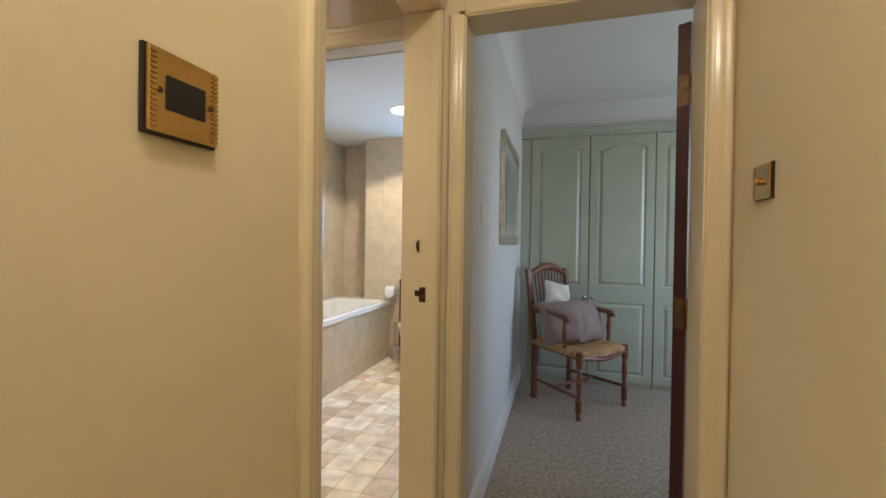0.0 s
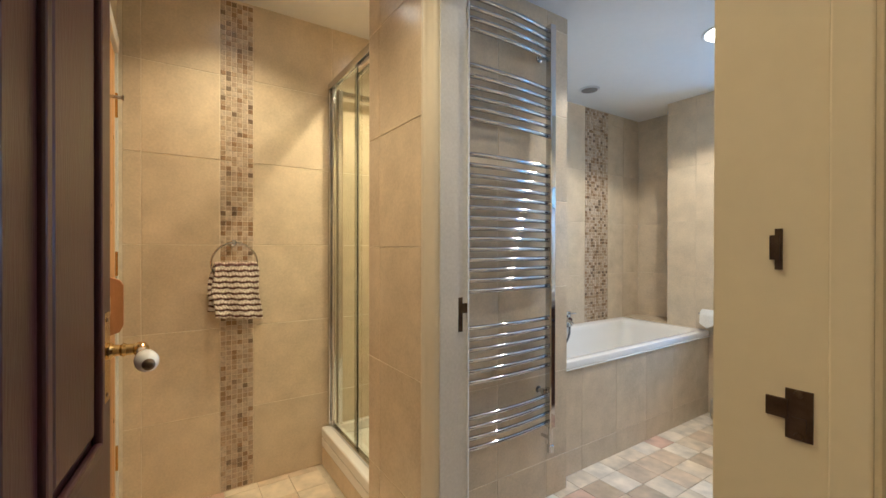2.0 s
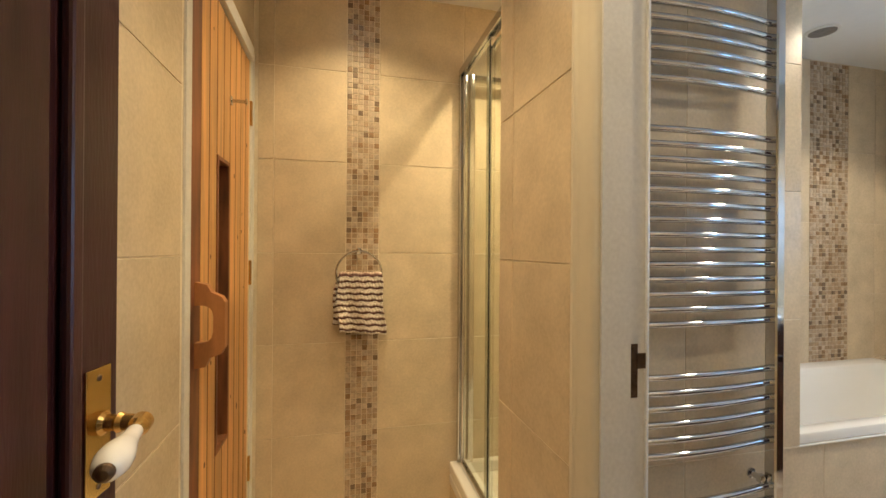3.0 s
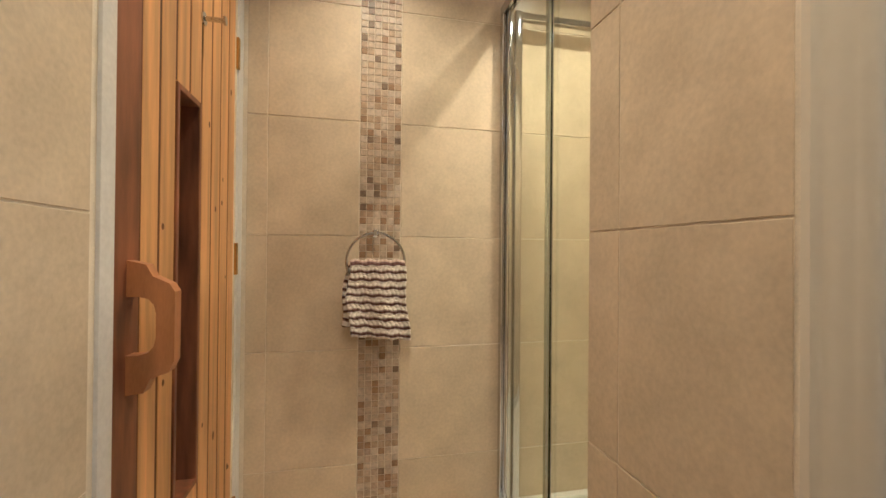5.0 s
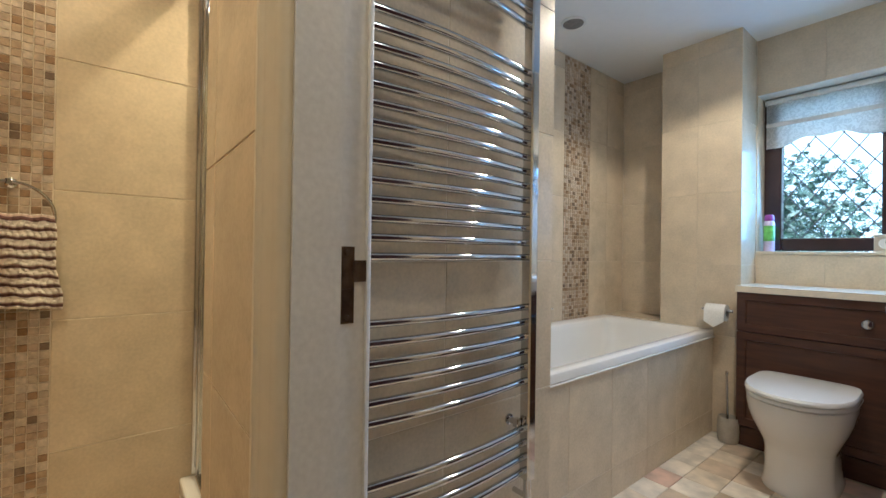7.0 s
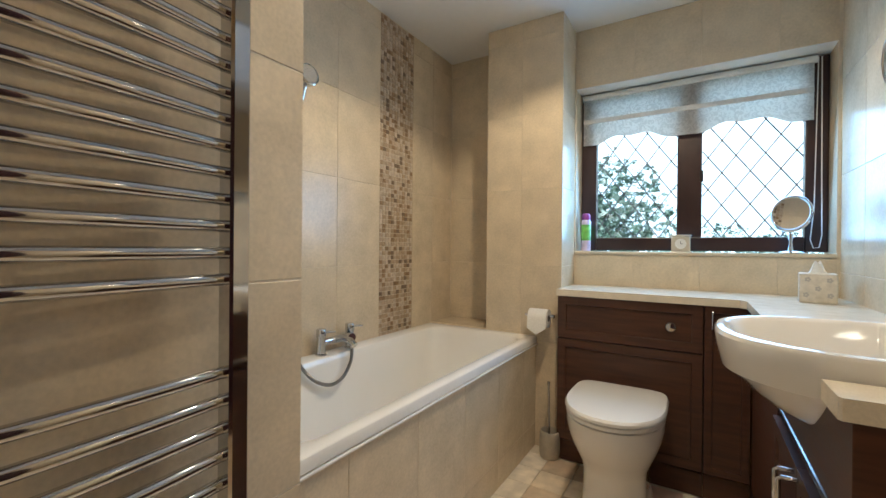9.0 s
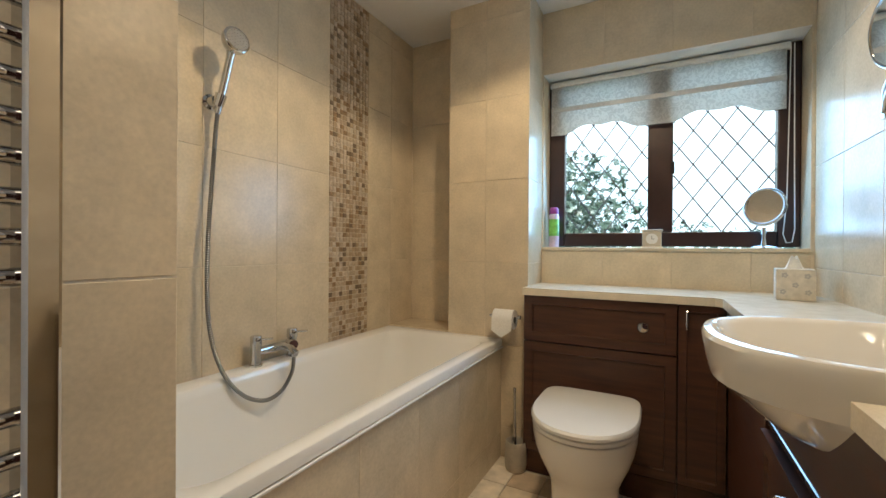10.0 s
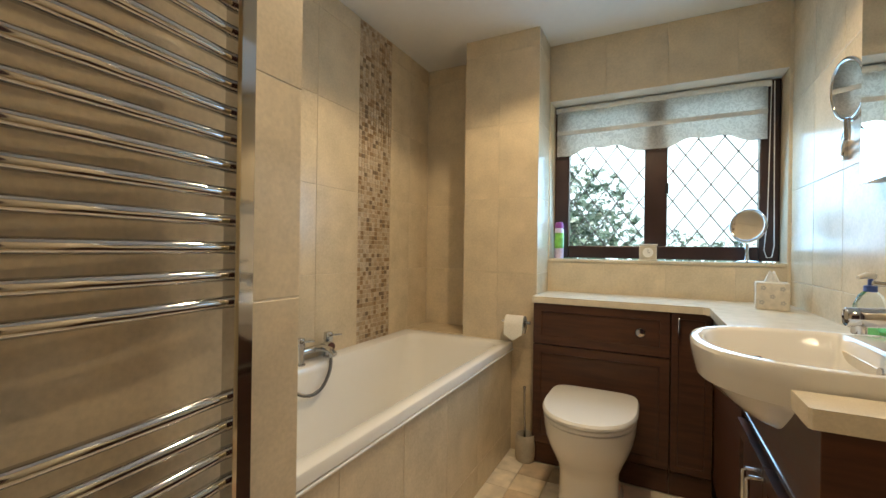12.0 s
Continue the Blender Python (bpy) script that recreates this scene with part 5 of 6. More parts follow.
rings = [basin_ring(0.172, 0.055, 0.662, 0.03), basin_ring(0.232, 0.075, 0.665, 0.02), basin_ring(0.285, 0.095, 0.674, 0.015), basin_ring(0.338, 0.122, 0.694, 0.01), basin_ring(0.385, 0.160, 0.720, 0.008),
         basin_ring(0.418, 0.192, 0.748, 0.005), basin_ring(0.447, 0.222, 0.776, 0.0), basin_ring(0.468, 0.236, 0.790, 0.0), basin_ring(0.477, 0.242, 0.83, 0.0), basin_ring(0.480, 0.243, 0.858, 0.0), basin_ring(0.475, 0.239, 0.8655, 0.002), basin_ring(0.465, 0.230, 0.868, 0.006),
         basin_ring(0.456, 0.221, 0.866, 0.134), basin_ring(0.447, 0.212, 0.857, 0.141), basin_ring(0.425, 0.195, 0.80, 0.150), basin_ring(0.372, 0.155, 0.745, 0.175), basin_ring(0.312, 0.09, 0.725, 0.20)]
part("bowl", loft(rings), CERAMIC, ba, smooth=True)
b = lathe([(0.011, 0), (0.011, 0.004), (0.007, 0.005), (0.001, 0.003)], 18)
bmesh.ops.transform(b, matrix=Matrix.Translation((-0.151, -0.02, 0.828)) @ pose(0, 0, 0, 0, -82, 0), verts=b.verts)
part("overflow", b, CHROME, ba, "chrome overflow ring", smooth=True)
bt = thing("basin_tap", pose(XR - 0.075, 3.25, 0.8845), "chrome basin mixer tap with a thick round spout", "tap")
part("body", lathe([(0.029, 0), (0.029, 0.004), (0.025, 0.007), (0.025, 0.105), (0.024, 0.110), (0.001, 0.112)], 28), CHROME, bt, smooth=True)
b = lathe([(0.0200, 0.0), (0.0205, 0.10), (0.0205, 0.124), (0.0185, 0.127), (0.0165, 0.127), (0.016, 0.125), (0.0005, 0.125)], 28, False)
bmesh.ops.transform(b, matrix=pose(0, 0, 0.072, 0, -92, 0), verts=b.verts)
sp = part("spout", b, CHROME, bt, "thick round chrome spout", smooth=True)
b = lathe([(0.012, -0.012), (0.013, -0.010), (0.013, 0.010), (0.010, 0.012)], 20)
bmesh.ops.transform(b, matrix=Matrix.Translation((-0.105, 0, 0.046)), verts=b.verts)
part("aerator", b, CHROME, sp, smooth=True)
part("lever", tube([(0, 0, 0.112), (-0.006, 0, 0.122), (-0.050, 0, 0.136), (-0.085, 0, 0.140)], [0.010, 0.008, 0.006, 0.005], 12), CHROME, bt, smooth=True)

# soap bottle
SOAP = glass_material("green_liquid_soap", (0.25, 0.85, 0.40), 0.05, 1.33)
so = thing("soap_bottle", pose(-0.362, 3.605, 0.8495, 0, 0, 35), "clear pump bottle of green liquid soap, one third full", "soap bottle")


def oval(stops):
    return loft([[(0.044 * k * math.cos(a), 0.028 * k * math.sin(a), z) for a in [2 * math.pi * j / 24 for j in range(24)]] for k, z in stops])


part("bottle", oval(((0.9, 0), (1, 0.006), (1.0, 0.06), (0.97, 0.10), (0.7, 0.125), (0.4, 0.135))), glass_material("clear_plastic", (0.92, 0.97, 0.96), 0.05, 1.2), so, smooth=True)
part("liquid", oval(((0.86, 0.003), (0.95, 0.008), (0.95, 0.050), (0.94, 0.0505))), SOAP, so, "green liquid soap", smooth=True)
part("label", box(-0.022, 0.022, -0.0300, -0.0285, 0.058, 0.095, 0.0003), material("pale_blue_label", (0.20, 0.33, 0.62), 0.4, vary=0.3, scale=30), so, "blue printed label")
part("label_mark", box(-0.018, 0.004, -0.0307, -0.0301, 0.078, 0.092, 0.0002), material("pink_label_mark", (0.70, 0.16, 0.28), 0.4), so, "pink printed mark")
part("collar", lathe([(0.014, 0.134), (0.014, 0.150), (0.006, 0.152), (0.005, 0.175)], 18), material("blue_plastic", (0.06, 0.12, 0.42), 0.4), so, smooth=True)
part("pump", tube([(0.008, 0, 0.176), (-0.012, 0, 0.178), (-0.040, 0, 0.172)], [0.010, 0.009, 0.005], 12), WHITETRIM, so, "white pump nozzle", smooth=True)

# tissue box
tb = thing("tissue_box", pose(-0.436, 4.290, 0.8495, 0, 0, -8), "cream patterned square tissue box on the worktop", "tissue box")
part("carton", box(-0.056, 0.056, -0.056, 0.056, 0, 0.112, 0.003), palette("speckled_card", [(0.0, (0.66, 0.60, 0.50)), (0.5, (0.66, 0.60, 0.50))], 0.8, 45, vary=0.12), tb)
for fx, fz in ((-0.035, 0.03), (0.0, 0.055), (0.035, 0.03), (-0.03, 0.09), (0.033, 0.088)):
    b = bmesh.new()
    for k in range(5):
        a = 2 * math.pi * k / 5
        join(b, lathe([(0.0042, 0), (0.0040, 0.0006), (0.0005, 0.0008)], 10), Matrix.Translation((fx + 0.006 * math.cos(a), -0.0561, fz + 0.006 * math.sin(a))) @ pose(0, 0, 0, 90))
    part("flower_print", b, material("grey_flower_print", (0.45, 0.42, 0.38), 0.8), tb)
tis = loft([[(0.030 * math.cos(a) * q, 0.010 * math.sin(a) * q + 0.004 * math.sin(3 * a), z + 0.006 * math.sin(2 * a) * (z > 0.13)) for a in [2 * math.pi * j / 20 for j in range(20)]] for q, z in ((1.0, 0.1125), (0.8, 0.120), (0.55, 0.140), (0.35, 0.155))], True)
part("tissue", tis, PAPER, tb, "white tissue sticking out", smooth=True)

# window: frame, leaded panes, blind
w1 = tagged(new("window_1"), "dark brown two-light window with diamond leaded glass", kind="structure")
WY = 4.66
for x0, x1, z0, z1 in ((-1.428, -1.345, 1.043, 1.948), (-0.415, -0.332, 1.043, 1.948), (-1.3445, -0.4155, 1.043, 1.115), (-1.3445, -0.4155, 1.90, 1.948), (-0.935, -0.822, 1.1155, 1.8995)):
    part("window_frame", box(x0, x1, WY, WY + 0.06, z0, z1, 0.006), WINDARK, w1)
part("window_catch", box(-0.832, -0.816, WY - 0.014, WY - 0.0005, 1.40, 1.46, 0.003), BLACK, w1)
wglass = bpy.data.materials.new("obscured_window_glass")
wglass.use_nodes = True
_n, _l = wglass.node_tree.nodes, wglass.node_tree.links
_b = _n["Principled BSDF"]
_b.inputs["Transmission Weight"].default_value, _b.inputs["Roughness"].default_value, _b.inputs["IOR"].default_value = 1.0, 0.02, 1.25
_t = _n.new("ShaderNodeTexVoronoi")
_t.inputs["Scale"].default_value = 55
_tc = _n.new("ShaderNodeTexCoord")
_l.new(_tc.outputs["Object"], _t.inputs["Vector"])
_bp = _n.new("ShaderNodeBump")
_bp.inputs["Strength"].default_value, _bp.inputs["Distance"].default_value = 0.25, 0.003
_l.new(_t.outputs["Distance"], _bp.inputs["Height"])
_l.new(_bp.outputs[0], _b.inputs["Normal"])
LEAD = material("grey_lead_came", (0.15, 0.16, 0.18), 0.5, 0.6, vary=0.1, scale=30)
for x0, x1 in ((-1.345, -0.935), (-0.822, -0.415)):
    pane = part("pane", box(x0 + 0.0, x1, WY + 0.028, WY + 0.034, 1.115, 1.90), wglass, w1)
    pane.visible_shadow = False
    PX, PZ = 0.118, 0.165
    cx, cz = (x0 + x1) / 2, 1.115
    for sgn in (-1, 1):
        for k in range(-10, 12):
            # a strip x = cx + k*PX + sgn * (z - cz) * PX / PZ, clipped to the pane
            za, zb = 1.117, 1.898
            g = sgn * PX / PZ
            xa0, xb0 = cx + k * PX + g * (za - cz), cx + k * PX + g * (zb - cz)
            t0, t1 = 0.0, 1.0
            dx = xb0 - xa0
            lo_, hi_ = (x0 + 0.002 - xa0) / dx, (x1 - 0.002 - xa0) / dx
            if lo_ > hi_:
                lo_, hi_ = hi_, lo_
            t0, t1 = max(t0, lo_), min(t1, hi_)
            if t1 - t0 > 0.01:
                p = Vector((xa0 + dx * t0, WY + 0.0265, za + (zb - za) * t0))
                q = Vector((xa0 + dx * t1, WY + 0.0265, za + (zb - za) * t1))
                part("lead_came", tube([p, q], 0.0036, 6), LEAD, w1)
structure("window_sill", box(-1.432, -0.332, 4.522, WY - 0.001, 1.020, 1.037, 0.003), TILE, "beige tiled window sill")

blind = thing("roller_blind", pose(0, 0, 0), "white lace roller blind with scalloped hem, half lowered", "blind")
LACE = bpy.data.materials.new("white_lace_fabric")
LACE.use_nodes = True
_n, _l = LACE.node_tree.nodes, LACE.node_tree.links
for nd in list(_n):
    _n.remove(nd)
_o = _n.new("ShaderNodeOutputMaterial")
_d, _t2, _m2 = _n.new("ShaderNodeBsdfDiffuse"), _n.new("ShaderNodeBsdfTranslucent"), _n.new("ShaderNodeMixShader")
_tc, _v, _r = _n.new("ShaderNodeTexCoord"), _n.new("ShaderNodeTexNoise"), _n.new("ShaderNodeValToRGB")
_v.inputs["Scale"].default_value, _v.inputs["Detail"].default_value, _v.inputs["Distortion"].default_value = 34, 1.5, 2.6
_l.new(_tc.outputs["Object"], _v.inputs["Vector"])
_l.new(_v.outputs[0], _r.inputs[0])
_r.color_ramp.elements[0].position, _r.color_ramp.elements[1].position = 0.46, 0.52
_r.color_ramp.elements[0].color, _r.color_ramp.elements[1].color = (0.80, 0.80, 0.80, 1), (0.97, 0.97, 0.97, 1)
_d.inputs[0].default_value = (0.85, 0.85, 0.84, 1)
_l.new(_r.outputs[0], _t2.inputs[0])
_m2.inputs[0].default_value = 0.78
_l.new(_d.outputs[0], _m2.inputs[1])
_l.new(_t2.outputs[0], _m2.inputs[2])
_l.new(_m2.outputs[0], _o.inputs[0])
bx0, bx1, n = -1.412, -0.392, 68
b = bmesh.new()
top, bot = [], []
for k in range(n + 1):
    s = k / n
    x = bx0 + (bx1 - bx0) * s
    ph = (s * 2) % 1.0 if s < 1 else 1.0
    hem = 1.640 + 0.048 * math.sin(math.pi * ph) ** 1.4 + 0.008 * math.cos(6 * math.pi * ph)
    top.append(b.verts.new((x, WY - 0.030, 1.915)))
    bot.append(b.verts.new((x, WY - 0.031, hem)))
for k in range(n):
    b.faces.new((bot[k], bot[k + 1], top[k + 1], top[k]))
ex = bmesh.ops.extrude_face_region(b, geom=b.faces[:])
bmesh.ops.translate(b, verts=[v for v in ex["geom"] if isinstance(v, bmesh.types.BMVert)], vec=(0, 0.0012, 0))
bmesh.ops.recalc_face_normals(b, faces=b.faces[:])
part("fabric", b, LACE, blind, "white lace fabric with scalloped hem")
part("roller", tube([(-1.418, WY - 0.022, 1.925), (-0.380, WY - 0.022, 1.925)], 0.017, 16), material("white_blind_cloth", (0.74, 0.73, 0.71), 0.8), blind, smooth=True)
part("batten_pocket", box(bx0, bx1, WY - 0.037, WY - 0.0325, 1.772, 1.797, 0.002), material("white_batten_cloth", (0.76, 0.75, 0.73), 0.8), blind)
part("pull_chain", tube([(-0.366, WY - 0.03, 1.93), (-0.364, WY - 0.035, 1.4), (-0.362, WY - 0.04, 1.12), (-0.372, WY - 0.045, 1.065), (-0.392, WY - 0.045, 1.062), (-0.402, WY - 0.04, 1.10), (-0.388, WY - 0.03, 1.25), (-0.378, WY - 0.03, 1.93)], 0.0022, 6), WHITETRIM, blind, "white bead pull cord")

# things on the sill
can = thing("aerosol_can", pose(-1.385, 4.59, 1.0375), "purple and green air freshener aerosol can", "spray can")
part("can", lathe([(0.026, 0), (0.0265, 0.003), (0.0265, 0.165), (0.022, 0.178)], 26), material("white_printed_can", (0.62, 0.52, 0.72), 0.3, vary=0.12, scale=20), can, smooth=True)
part("label", lathe([(0.0268, 0.06), (0.0268, 0.15)], 26, False), palette("green_purple_label", [(0.0, (0.20, 0.50, 0.10)), (0.5, (0.20, 0.50, 0.10))], 0.35, 25, vary=0.5), can, "green label band", smooth=True)
part("cap", lathe([(0.022, 0.1785), (0.024, 0.182), (0.023, 0.205), (0.017, 0.214), (0.001, 0.216)], 22), material("magenta_plastic", (0.30, 0.05, 0.28), 0.4), can, "magenta spray cap", smooth=True)
ck = thing("mantel_clock", pose(-0.912, 4.59, 1.0375), "small cream carriage clock on the sill", "clock")
CREAMC = material("cream_clock_case", (0.58, 0.50, 0.38), 0.4, vary=0.05, scale=20)
part("case", box(-0.042, 0.042, -0.022, 0.022, 0.006, 0.078, 0.004), CREAMC, ck)
part("base", box(-0.047, 0.047, -0.026, 0.026, 0, 0.0065, 0.002), CREAMC, ck)
part("top", box(-0.047, 0.047, -0.026, 0.026, 0.0785, 0.088, 0.003), CREAMC, ck)
b = lathe([(0.026, 0), (0.026, 0.003), (0.023, 0.004), (0.022, 0.002), (0.0005, 0.002)], 28)
bmesh.ops.transform(b, matrix=pose(0, -0.022, 0.042, 90), verts=b.verts)
dl = part("dial", b, CERAMIC, ck, "round white dial", smooth=True)
part("clock_pointers", join(box(-0.001, 0.001, -0.0255, -0.0245, 0.042, 0.058), box(0.0, 0.011, -0.0255, -0.0245, 0.041, 0.043)), BLACK, dl)
vm = thing("vanity_mirror", pose(-0.476, 4.585, 1.0375), "round chrome pedestal shaving mirror on the sill", "mirror")
part("foot", lathe([(0.062, 0), (0.062, 0.004), (0.050, 0.009), (0.012, 0.014), (0.009, 0.03)], 32), CHROME, vm, smooth=True)
part("stem", lathe([(0.009, 0.03), (0.007, 0.05), (0.009, 0.075), (0.009, 0.09)], 20), CHROME, vm, smooth=True)
MM = Matrix.Translation((0, -0.01, 0.182)) @ pose(0, 0, 0, -7, 0, -36)
b = tube([(0.078 * math.cos(a), 0, 0.078 * math.sin(a)) for a in [2 * math.pi * k / 40 for k in range(40)]], 0.006, 10, close=True)
bmesh.ops.transform(b, matrix=MM, verts=b.verts)
part("rim", b, CHROME, vm, smooth=True)
b = lathe([(0.076, -0.003), (0.076, 0.003)], 40)
bmesh.ops.transform(b, matrix=MM @ pose(0, 0, 0, 90), verts=b.verts)
part("mirror_disc", b, MIRROR, vm)
b = lathe([(0.076, -0.004), (0.078, -0.010), (0.066, -0.022), (0.040, -0.029), (0.001, -0.031)], 40)
bmesh.ops.transform(b, matrix=MM @ pose(0, 0, 0, 90), verts=b.verts)
part("housing", b, CHROME, vm, "domed chrome mirror back", smooth=True)
part("yoke", tube([MM @ Vector((0.083 * math.cos(a), 0, 0.083 * math.sin(a))) for a in [math.pi + math.pi * k / 20 for k in range(21)]], 0.004, 8), CHROME, vm, smooth=True)

# wall mirror and extending shaving mirror
wm = thing("mirror_cabinet", pose(XR, 3.354, 1.283, 0, 0, -90), "shallow mirror-fronted wall unit above the basin", "mirror")
part("body", box(-0.328, 0.328, -0.034, -0.001, 0.002, 0.718, 0.001), WHITETRIM, wm)
part("glass", box(-0.330, 0.330, -0.040, -0.0345, 0, 0.72, 0.0015), MIRROR, wm)
xm = thing("extending_mirror", pose(XR, 3.906, 1.425, 0, 0, -90), "round chrome extending shaving mirror on the wall", "mirror")
part("wall_plate", box(-0.012, 0.012, -0.014, 0.0, -0.032, 0.032, 0.002), CHROME, xm)
for dz in (-0.014, 0.014):
    part("arm", tube([(0.004, -0.014, dz), (0.055, -0.028, dz + 0.022), (0.110, -0.036, dz + 0.044)], 0.0055, 10), CHROME, xm, smooth=True)
part("post", tube([(0.114, -0.036, 0.012), (0.114, -0.036, 0.076)], 0.0085, 14), CHROME, xm, smooth=True)
MM = Matrix.Translation((0.124, -0.038, 0.164)) @ pose(0, 0, 0, 6, 0, 7)
part("yoke", tube([MM @ Vector((0.097 * math.cos(a), 0.008, 0.097 * math.sin(a) + 0.004)) for a in [math.pi * 1.1 + math.pi * 0.8 * k / 20 for k in range(21)]], 0.005, 8), CHROME, xm, smooth=True)
b = tube([(0.090 * math.cos(a), 0, 0.090 * math.sin(a)) for a in [2 * math.pi * k / 44 for k in range(44)]], 0.006, 10, close=True)
bmesh.ops.transform(b, matrix=MM, verts=b.verts)
part("rim", b, CHROME, xm, smooth=True)
b = lathe([(0.088, -0.003), (0.088, 0.003)], 44)
bmesh.ops.transform(b, matrix=MM @ pose(0, 0, 0, 90), verts=b.verts)
part("mirror_disc", b, MIRROR, xm)

# ceiling vent
cv = thing("ceiling_speaker", pose(-2.01, 3.53, ZB), "round grey grille set in the bathroom ceiling", "ceiling vent")
part("rim", lathe([(0.068, -0.0005), (0.068, -0.006), (0.060, -0.010), (0.055, -0.006)], 32, False), WHITETRIM, cv, smooth=True)
part("grille", lathe([(0.055, -0.004), (0.054, -0.007), (0.0005, -0.008)], 32), material("grey_mesh_grille", (0.24, 0.22, 0.20), 0.6, vary=0.1, scale=60, bump=0.6, bump_scale=500), cv, smooth=True)

# ---- outside: shrub beyond the window ----
random.seed(4)
LEAF = palette("shrub_leaf", [(0.0, (0.12, 0.21, 0.17)), (0.35, (0.17, 0.26, 0.22)), (0.7, (0.09, 0.16, 0.12))], 0.4, 30, island=True)


def shrub(m, rx, ry, rz, count, label):
    s = thing("shrub", m, label, "shrub")
    stem = bmesh.new()
    for k in range(7):
        a = k * 0.9
        tip = Vector((rx * 0.7 * math.cos(a), ry * 0.7 * math.sin(a), rz * (1.2 + 0.1 * (k % 3))))
        tube([(0.03 * math.cos(a), 0.03 * math.sin(a), 0), tip * 0.4 + Vector((0, 0, 0.1)), tip], [0.022, 0.014, 0.004], 7, stem)
    part("stems", stem, material("shrub_bark", (0.09, 0.06, 0.04), 0.9, vary=0.2, scale=20), s)
    verts, faces = [], []
    for k in range(count):
        d = Vector((random.gauss(0, 1), random.gauss(0, 1), random.gauss(0, 1))).normalized()
        r = random.uniform(0.45, 1.05) + 0.12 * math.sin(6 * d.x + 4 * d.z)
        c = Vector((d.x * rx * r, d.y * ry * r, rz + d.z * rz * r))
        q = Euler((random.uniform(0, 6.3), random.uniform(0, 6.3), random.uniform(0, 6.3))).to_matrix()
        ln = random.uniform(0.05, 0.10)
        o = len(verts)
        for v in ((0, 0, 0), (ln * 0.25, ln * 0.5, 0.008), (0, ln, 0), (-ln * 0.25, ln * 0.5, 0.008)):
            verts.append(c + q @ Vector(v))
        faces.append((o, o + 1, o + 2, o + 3))
    me = bpy.data.meshes.new("leaves")
    me.from_pydata([tuple(v) for v in verts], [], faces)
    me.materials.append(LEAF)
    lv = new("leaves", me)
    lv.parent = s
    tagged(lv, kind="stuff")
    return s


shrub(pose(-1.85, 6.0, -0.30), 0.85, 0.5, 1.14, 9500, "leafy green garden shrub outside the window")
shrub(pose(-0.3, 7.2, -0.30), 1.5, 0.6, 0.80, 5000, "low green garden shrub outside the window")


# ---- tiles: each a piece of its wall or floor ----
tile_meshes = {}


def tile_mesh(w, h, d, mat, ch=0.0009):
    key = (round(w, 4), round(h, 4), d, mat.name)
    if key not in tile_meshes:
        me = bpy.data.meshes.new("tile")
        x, z = w / 2, h / 2
        v = [(-x, 0, -z), (x, 0, -z), (x, 0, z), (-x, 0, z), (-x, -d + ch, -z), (x, -d + ch, -z), (x, -d + ch, z), (-x, -d + ch, z), (-x + ch, -d, -z + ch), (x - ch, -d, -z + ch), (x - ch, -d, z - ch), (-x + ch, -d, z - ch)]
        f = [(8, 9, 10, 11)]
        for a in (0, 4):
            for k in range(4):
                f.append((a + k, a + (k + 1) % 4, a + 4 + (k + 1) % 4, a + 4 + k))
        me.from_pydata(v, [], f)
        me.materials.append(mat)
        tile_meshes[key] = me
    return tile_meshes[key]


def tiles(parent, p, u, n, ucuts, zcuts, mat=TILE, gap=0.0036, depth=G, name="tile"):
    """Tiles on a wall core: p: a point of the finished face; u: along it; n: out of it; cuts in u (world x or y) and z."""
    u, n = Vector(u), Vector(n)
    for a, b_ in zip(ucuts, ucuts[1:]):
        for c, d in zip(zcuts, zcuts[1:]):
            me = tile_mesh(b_ - a - gap, d - c - gap, depth, mat)
            ob = new(name, me)
            m = Matrix(((*u, 0), (*(-n), 0), (0, 0, 1, 0), (0, 0, 0, 1))).transposed()
            pos = Vector(p) - n * depth
            if abs(u.x) > 0.5:
                pos.x = (a + b_) / 2
            else:
                pos.y = (a + b_) / 2
            pos.z = (c + d) / 2
            m.translation = pos
            ob.parent = parent
            ob.matrix_world = m


LZ = [0.0, 0.385, 0.785, 1.18, 1.582, 1.985, ZL]
NZ = [0.0, 0.355, 0.755, 1.17, 1.573, 1.975, ZL]
BZS = [0.0, 0.15, 0.555, 0.958, 1.368, 1.775, 2.18, ZB]
EX, WX, NY, SYV = (1, 0, 0), (-1, 0, 0), (0, 1, 0), (0, -1, 0)
tiles(wall_lobby_west, (XT, 0, 0), NY, EX, [0.91, 0.976, 1.2785], LZ)
tiles(wall_lobby_west, (XT, 0, 0), NY, EX, [1.4235, 1.82, 2.18, 2.55], LZ)
tiles(wall_radiator, (0, 2.552 - G, 0), WX, SYV, [-2.37, -1.97, -1.65], LZ)
tiles(wall_sauna, (0, YS, 0), WX, NY, [-1.577, -1.28, -0.98, -0.68, -0.38], LZ)
tiles(wall_sauna, (0, YS, 0), WX, NY, [-2.37, -1.98, -1.578], [2.021, ZL])
tiles(wall_bathroom_south, (0, NIB, 0), EX, SYV, [-1.645, -1.5485, -1.249], NZ)
tiles(wall_bathroom_south, (0, NIB, 0), EX, SYV, [-1.249, -0.95, -0.65, -0.362], [2.022, ZL])
tiles(wall_bathroom_south, (-1.645, 0, 0), SYV, WX, [1.72, 1.85], NZ)
tiles(wall_radiator, (-1.645, 0, 0), SYV, WX, [1.853, 2.2, 2.545], NZ)
tiles(wall_radiator, (-1.5, 0, 0), NY, EX, [1.872, 2.0, 2.247, 2.545, 2.69], [0.0, 0.175, 0.58, 0.985, 1.39, 1.795, 2.20, ZB])
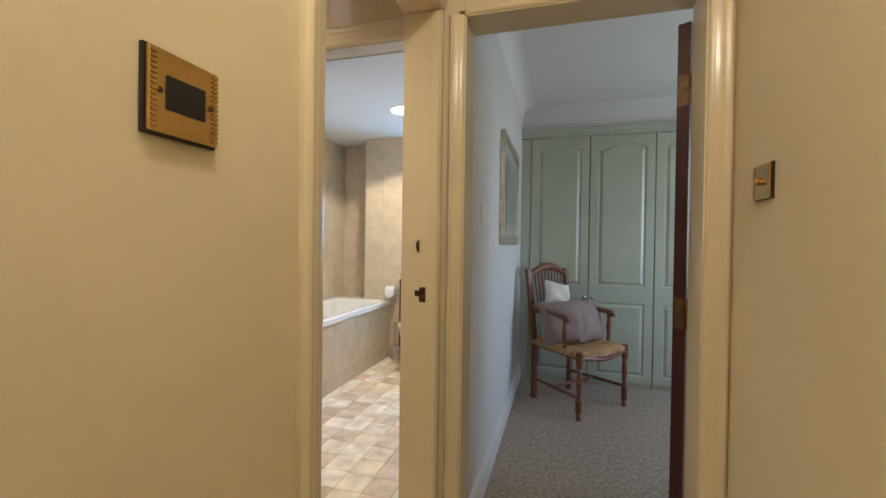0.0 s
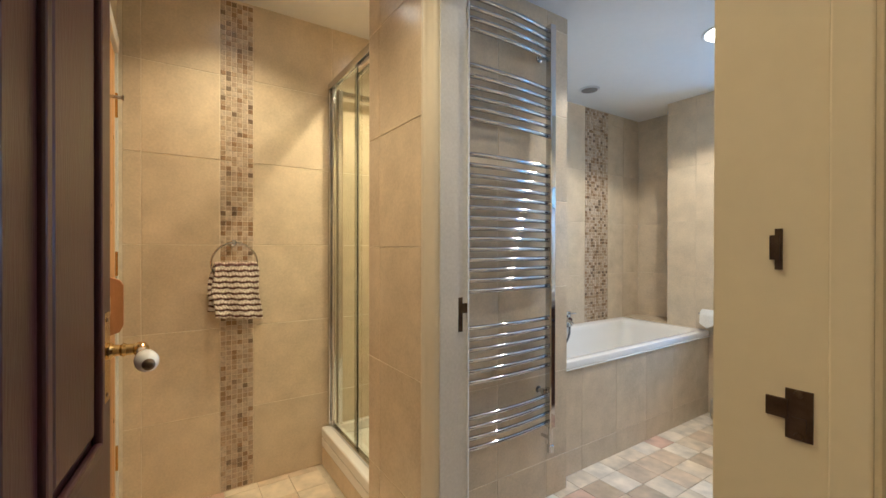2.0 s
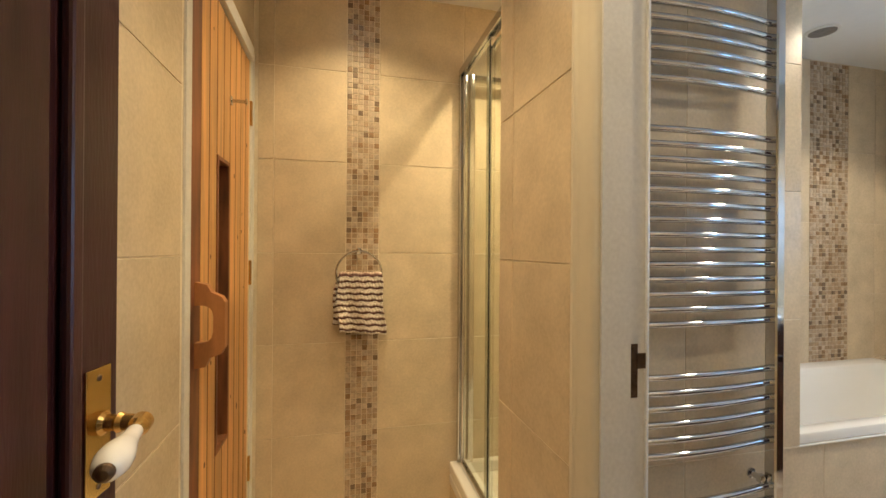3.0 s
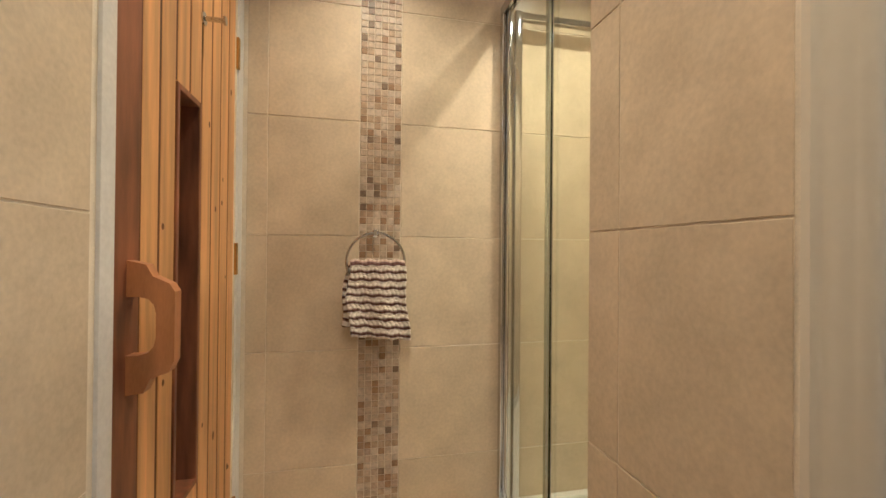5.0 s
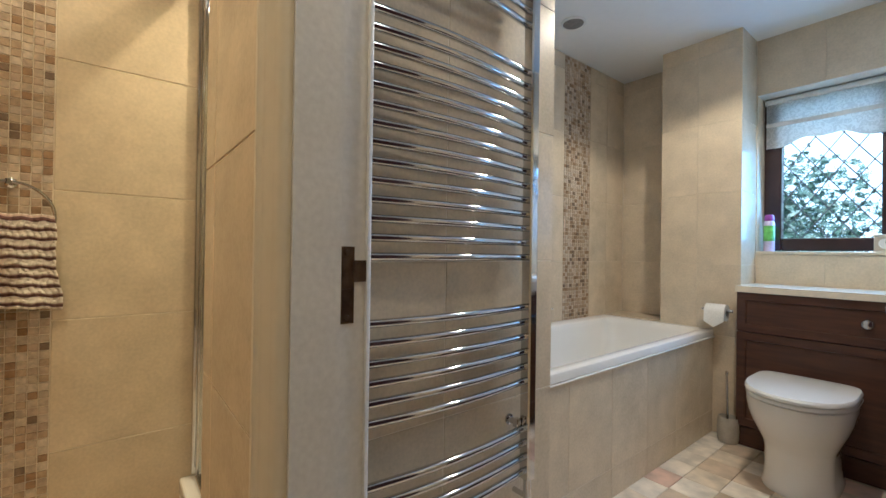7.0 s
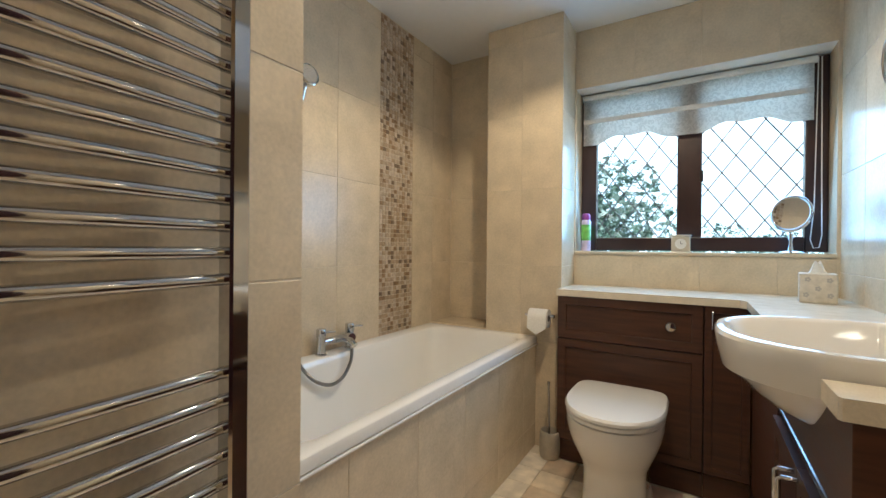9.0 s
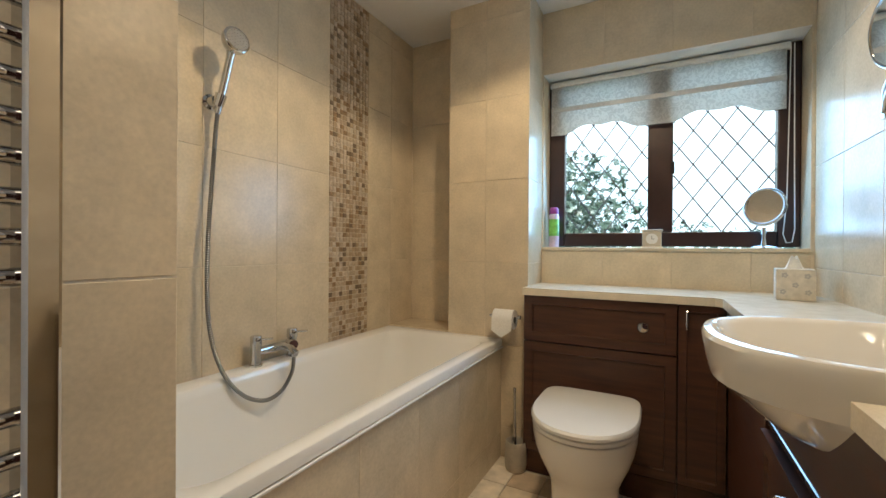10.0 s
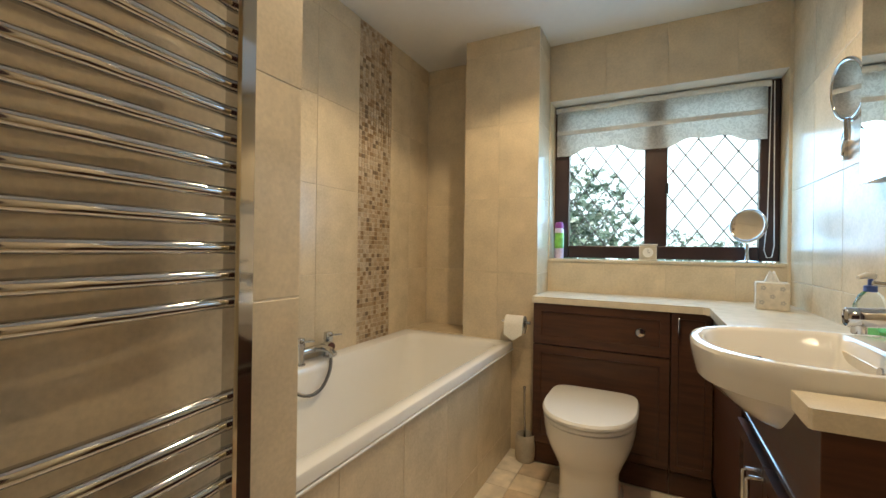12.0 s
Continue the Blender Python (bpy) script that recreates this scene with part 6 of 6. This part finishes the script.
tiles(wall_bath_west, (XB, 0, 0), NY, EX, [2.70, 2.885, 3.193, 3.501, 3.80], [0.50] + BZS[2:], gap=0.0024)
tiles(wall_bath_west, (XB, 0, 0), NY, EX, [4.087, 4.30, 4.524], [0.50] + BZS[2:], gap=0.0024)
tiles(wall_window, (0, 4.532 - G, 0), EX, SYV, [-2.25, -1.95, -1.866], [0.576] + BZS[3:], gap=0.0024)
tiles(wall_boxing, (0, 4.28, 0), EX, SYV, [-1.865, -1.656, -1.435], BZS, gap=0.0024)
tiles(wall_boxing, (-1.865, 0, 0), SYV, WX, [4.282, 4.522], [0.576] + BZS[3:], gap=0.0024)
tiles(wall_boxing, (-1.435, 0, 0), NY, EX, [4.281, 4.53], [0.834] + BZS[3:], gap=0.0024)
tiles(wall_window, (0, 4.53, 0), EX, SYV, [-1.434, -1.13, -0.83, -0.53, -0.322], [0.834, 1.0195], gap=0.0024)
tiles(wall_window, (0, 4.53, 0), EX, SYV, [-1.434, -1.13, -0.83, -0.53, -0.322], [1.951, ZB], gap=0.0024)
tiles(wall_bath_east, (XR, 0, 0), SYV, WX, [1.87, 2.18, 2.47, 2.76, 3.055, 3.35, 3.64, 3.934, 4.225, 4.521], BZS, gap=0.0024)
reveal = structure("window_reveal", join(box(-1.44, -1.4315, 4.5315, WY, 1.04, 1.95), box(-0.3315, -0.324, 4.5315, WY, 1.04, 1.95)), TILE, "tiled window reveal")
structure("window_soffit", box(-1.431, -0.332, 4.531, WY, 1.949, 1.956), PAINT, "white painted window soffit")
panel_core = structure("bath_panel", box(-1.60, -1.5685, 2.692, 4.281, 0, 0.534), BATHGROUT, "beige tiled bath panel")
tiles(panel_core, (-1.567, 0, 0), NY, EX, [2.692, 2.89, 3.19, 3.495, 3.80, 4.10, 4.281], [0, 0.125, 0.539], gap=0.0024)

# floor tiles, square on a grid that follows the walls
floor_ob = bpy.data.objects["floor_bathroom"]
PT = 0.145
fm = bpy.data.meshes.new("floor_tile")
hw_, ch_ = PT / 2 - 0.0012, 0.0012
fm.from_pydata([(sx * hw_, sy * hw_, 0) for sx, sy in ((-1, -1), (1, -1), (1, 1), (-1, 1))] + [(sx * hw_, sy * hw_, 0.005) for sx, sy in ((-1, -1), (1, -1), (1, 1), (-1, 1))] + [(sx * (hw_ - ch_), sy * (hw_ - ch_), 0.006) for sx, sy in ((-1, -1), (1, -1), (1, 1), (-1, 1))], [], [(8, 9, 10, 11)] + [(a + k, a + (k + 1) % 4, a + 4 + (k + 1) % 4, a + 4 + k) for a in (0, 4) for k in range(4)])
fm.materials.append(FLOORTILE)
for i in range(-20, 20):
    for j in range(-20, 40):
        x, y = -1.46 + PT * (i + 0.5), 2.31 + PT * (j + 0.5)
        bathroom = -1.60 < x < -0.58 and 1.80 < y < 4.26
        lobby = -2.42 < x < -0.36 and 0.90 < y < 1.80 and not (x < -1.60 and y > 1.78)
        if bathroom or lobby:
            t = new("floor_tile", fm)
            t.parent = floor_ob
            t.location = (x, y, -0.006)


# mosaic strips
def mosaic(parent, plane, y0, cols, z0, z1, near):
    pitch = 0.0239
    rows = int((z1 - z0) / pitch)
    me = tile_mesh(pitch - 0.0024, pitch - 0.0024, 0.0025, MOSAIC, 0.0008)
    rot = Matrix(((0, 1, 0, 0), (-1, 0, 0, 0), (0, 0, 1, 0), (0, 0, 0, 1))).transposed()
    verts, faces = [], []
    for r in range(rows):
        for c in range(cols):
            pos = Vector((plane - G - 0.0004 + random.uniform(0, 0.0008), y0 + pitch * (c + 0.5), z0 + pitch * (r + 0.5)))
            if near[0] < pos.z < near[1]:
                ob = new("mosaic_tile", me)
                ob.parent = parent
                m = rot.copy()
                m.translation = pos
                ob.matrix_world = m
            else:
                o = len(verts)
                verts += [tuple(rot @ v.co + pos) for v in me.vertices]
                faces += [tuple(o + i for i in p.vertices) for p in me.polygons]
    jm = bpy.data.meshes.new("mosaic")
    jm.from_pydata(verts, [], faces)
    jm.materials.append(MOSAIC_JOINED)
    ob = new("mosaic", jm)
    ob.parent = parent
    tagged(ob, "mosaic of small brown and beige stone tiles", kind="stuff")


mosaic(wall_lobby_west, XT, 1.2795, 6, 0.004, ZL, (0.62, 1.80))
mosaic(wall_bath_west, XB, 3.7995, 12, 0.552, ZB, (0.80, 1.39))
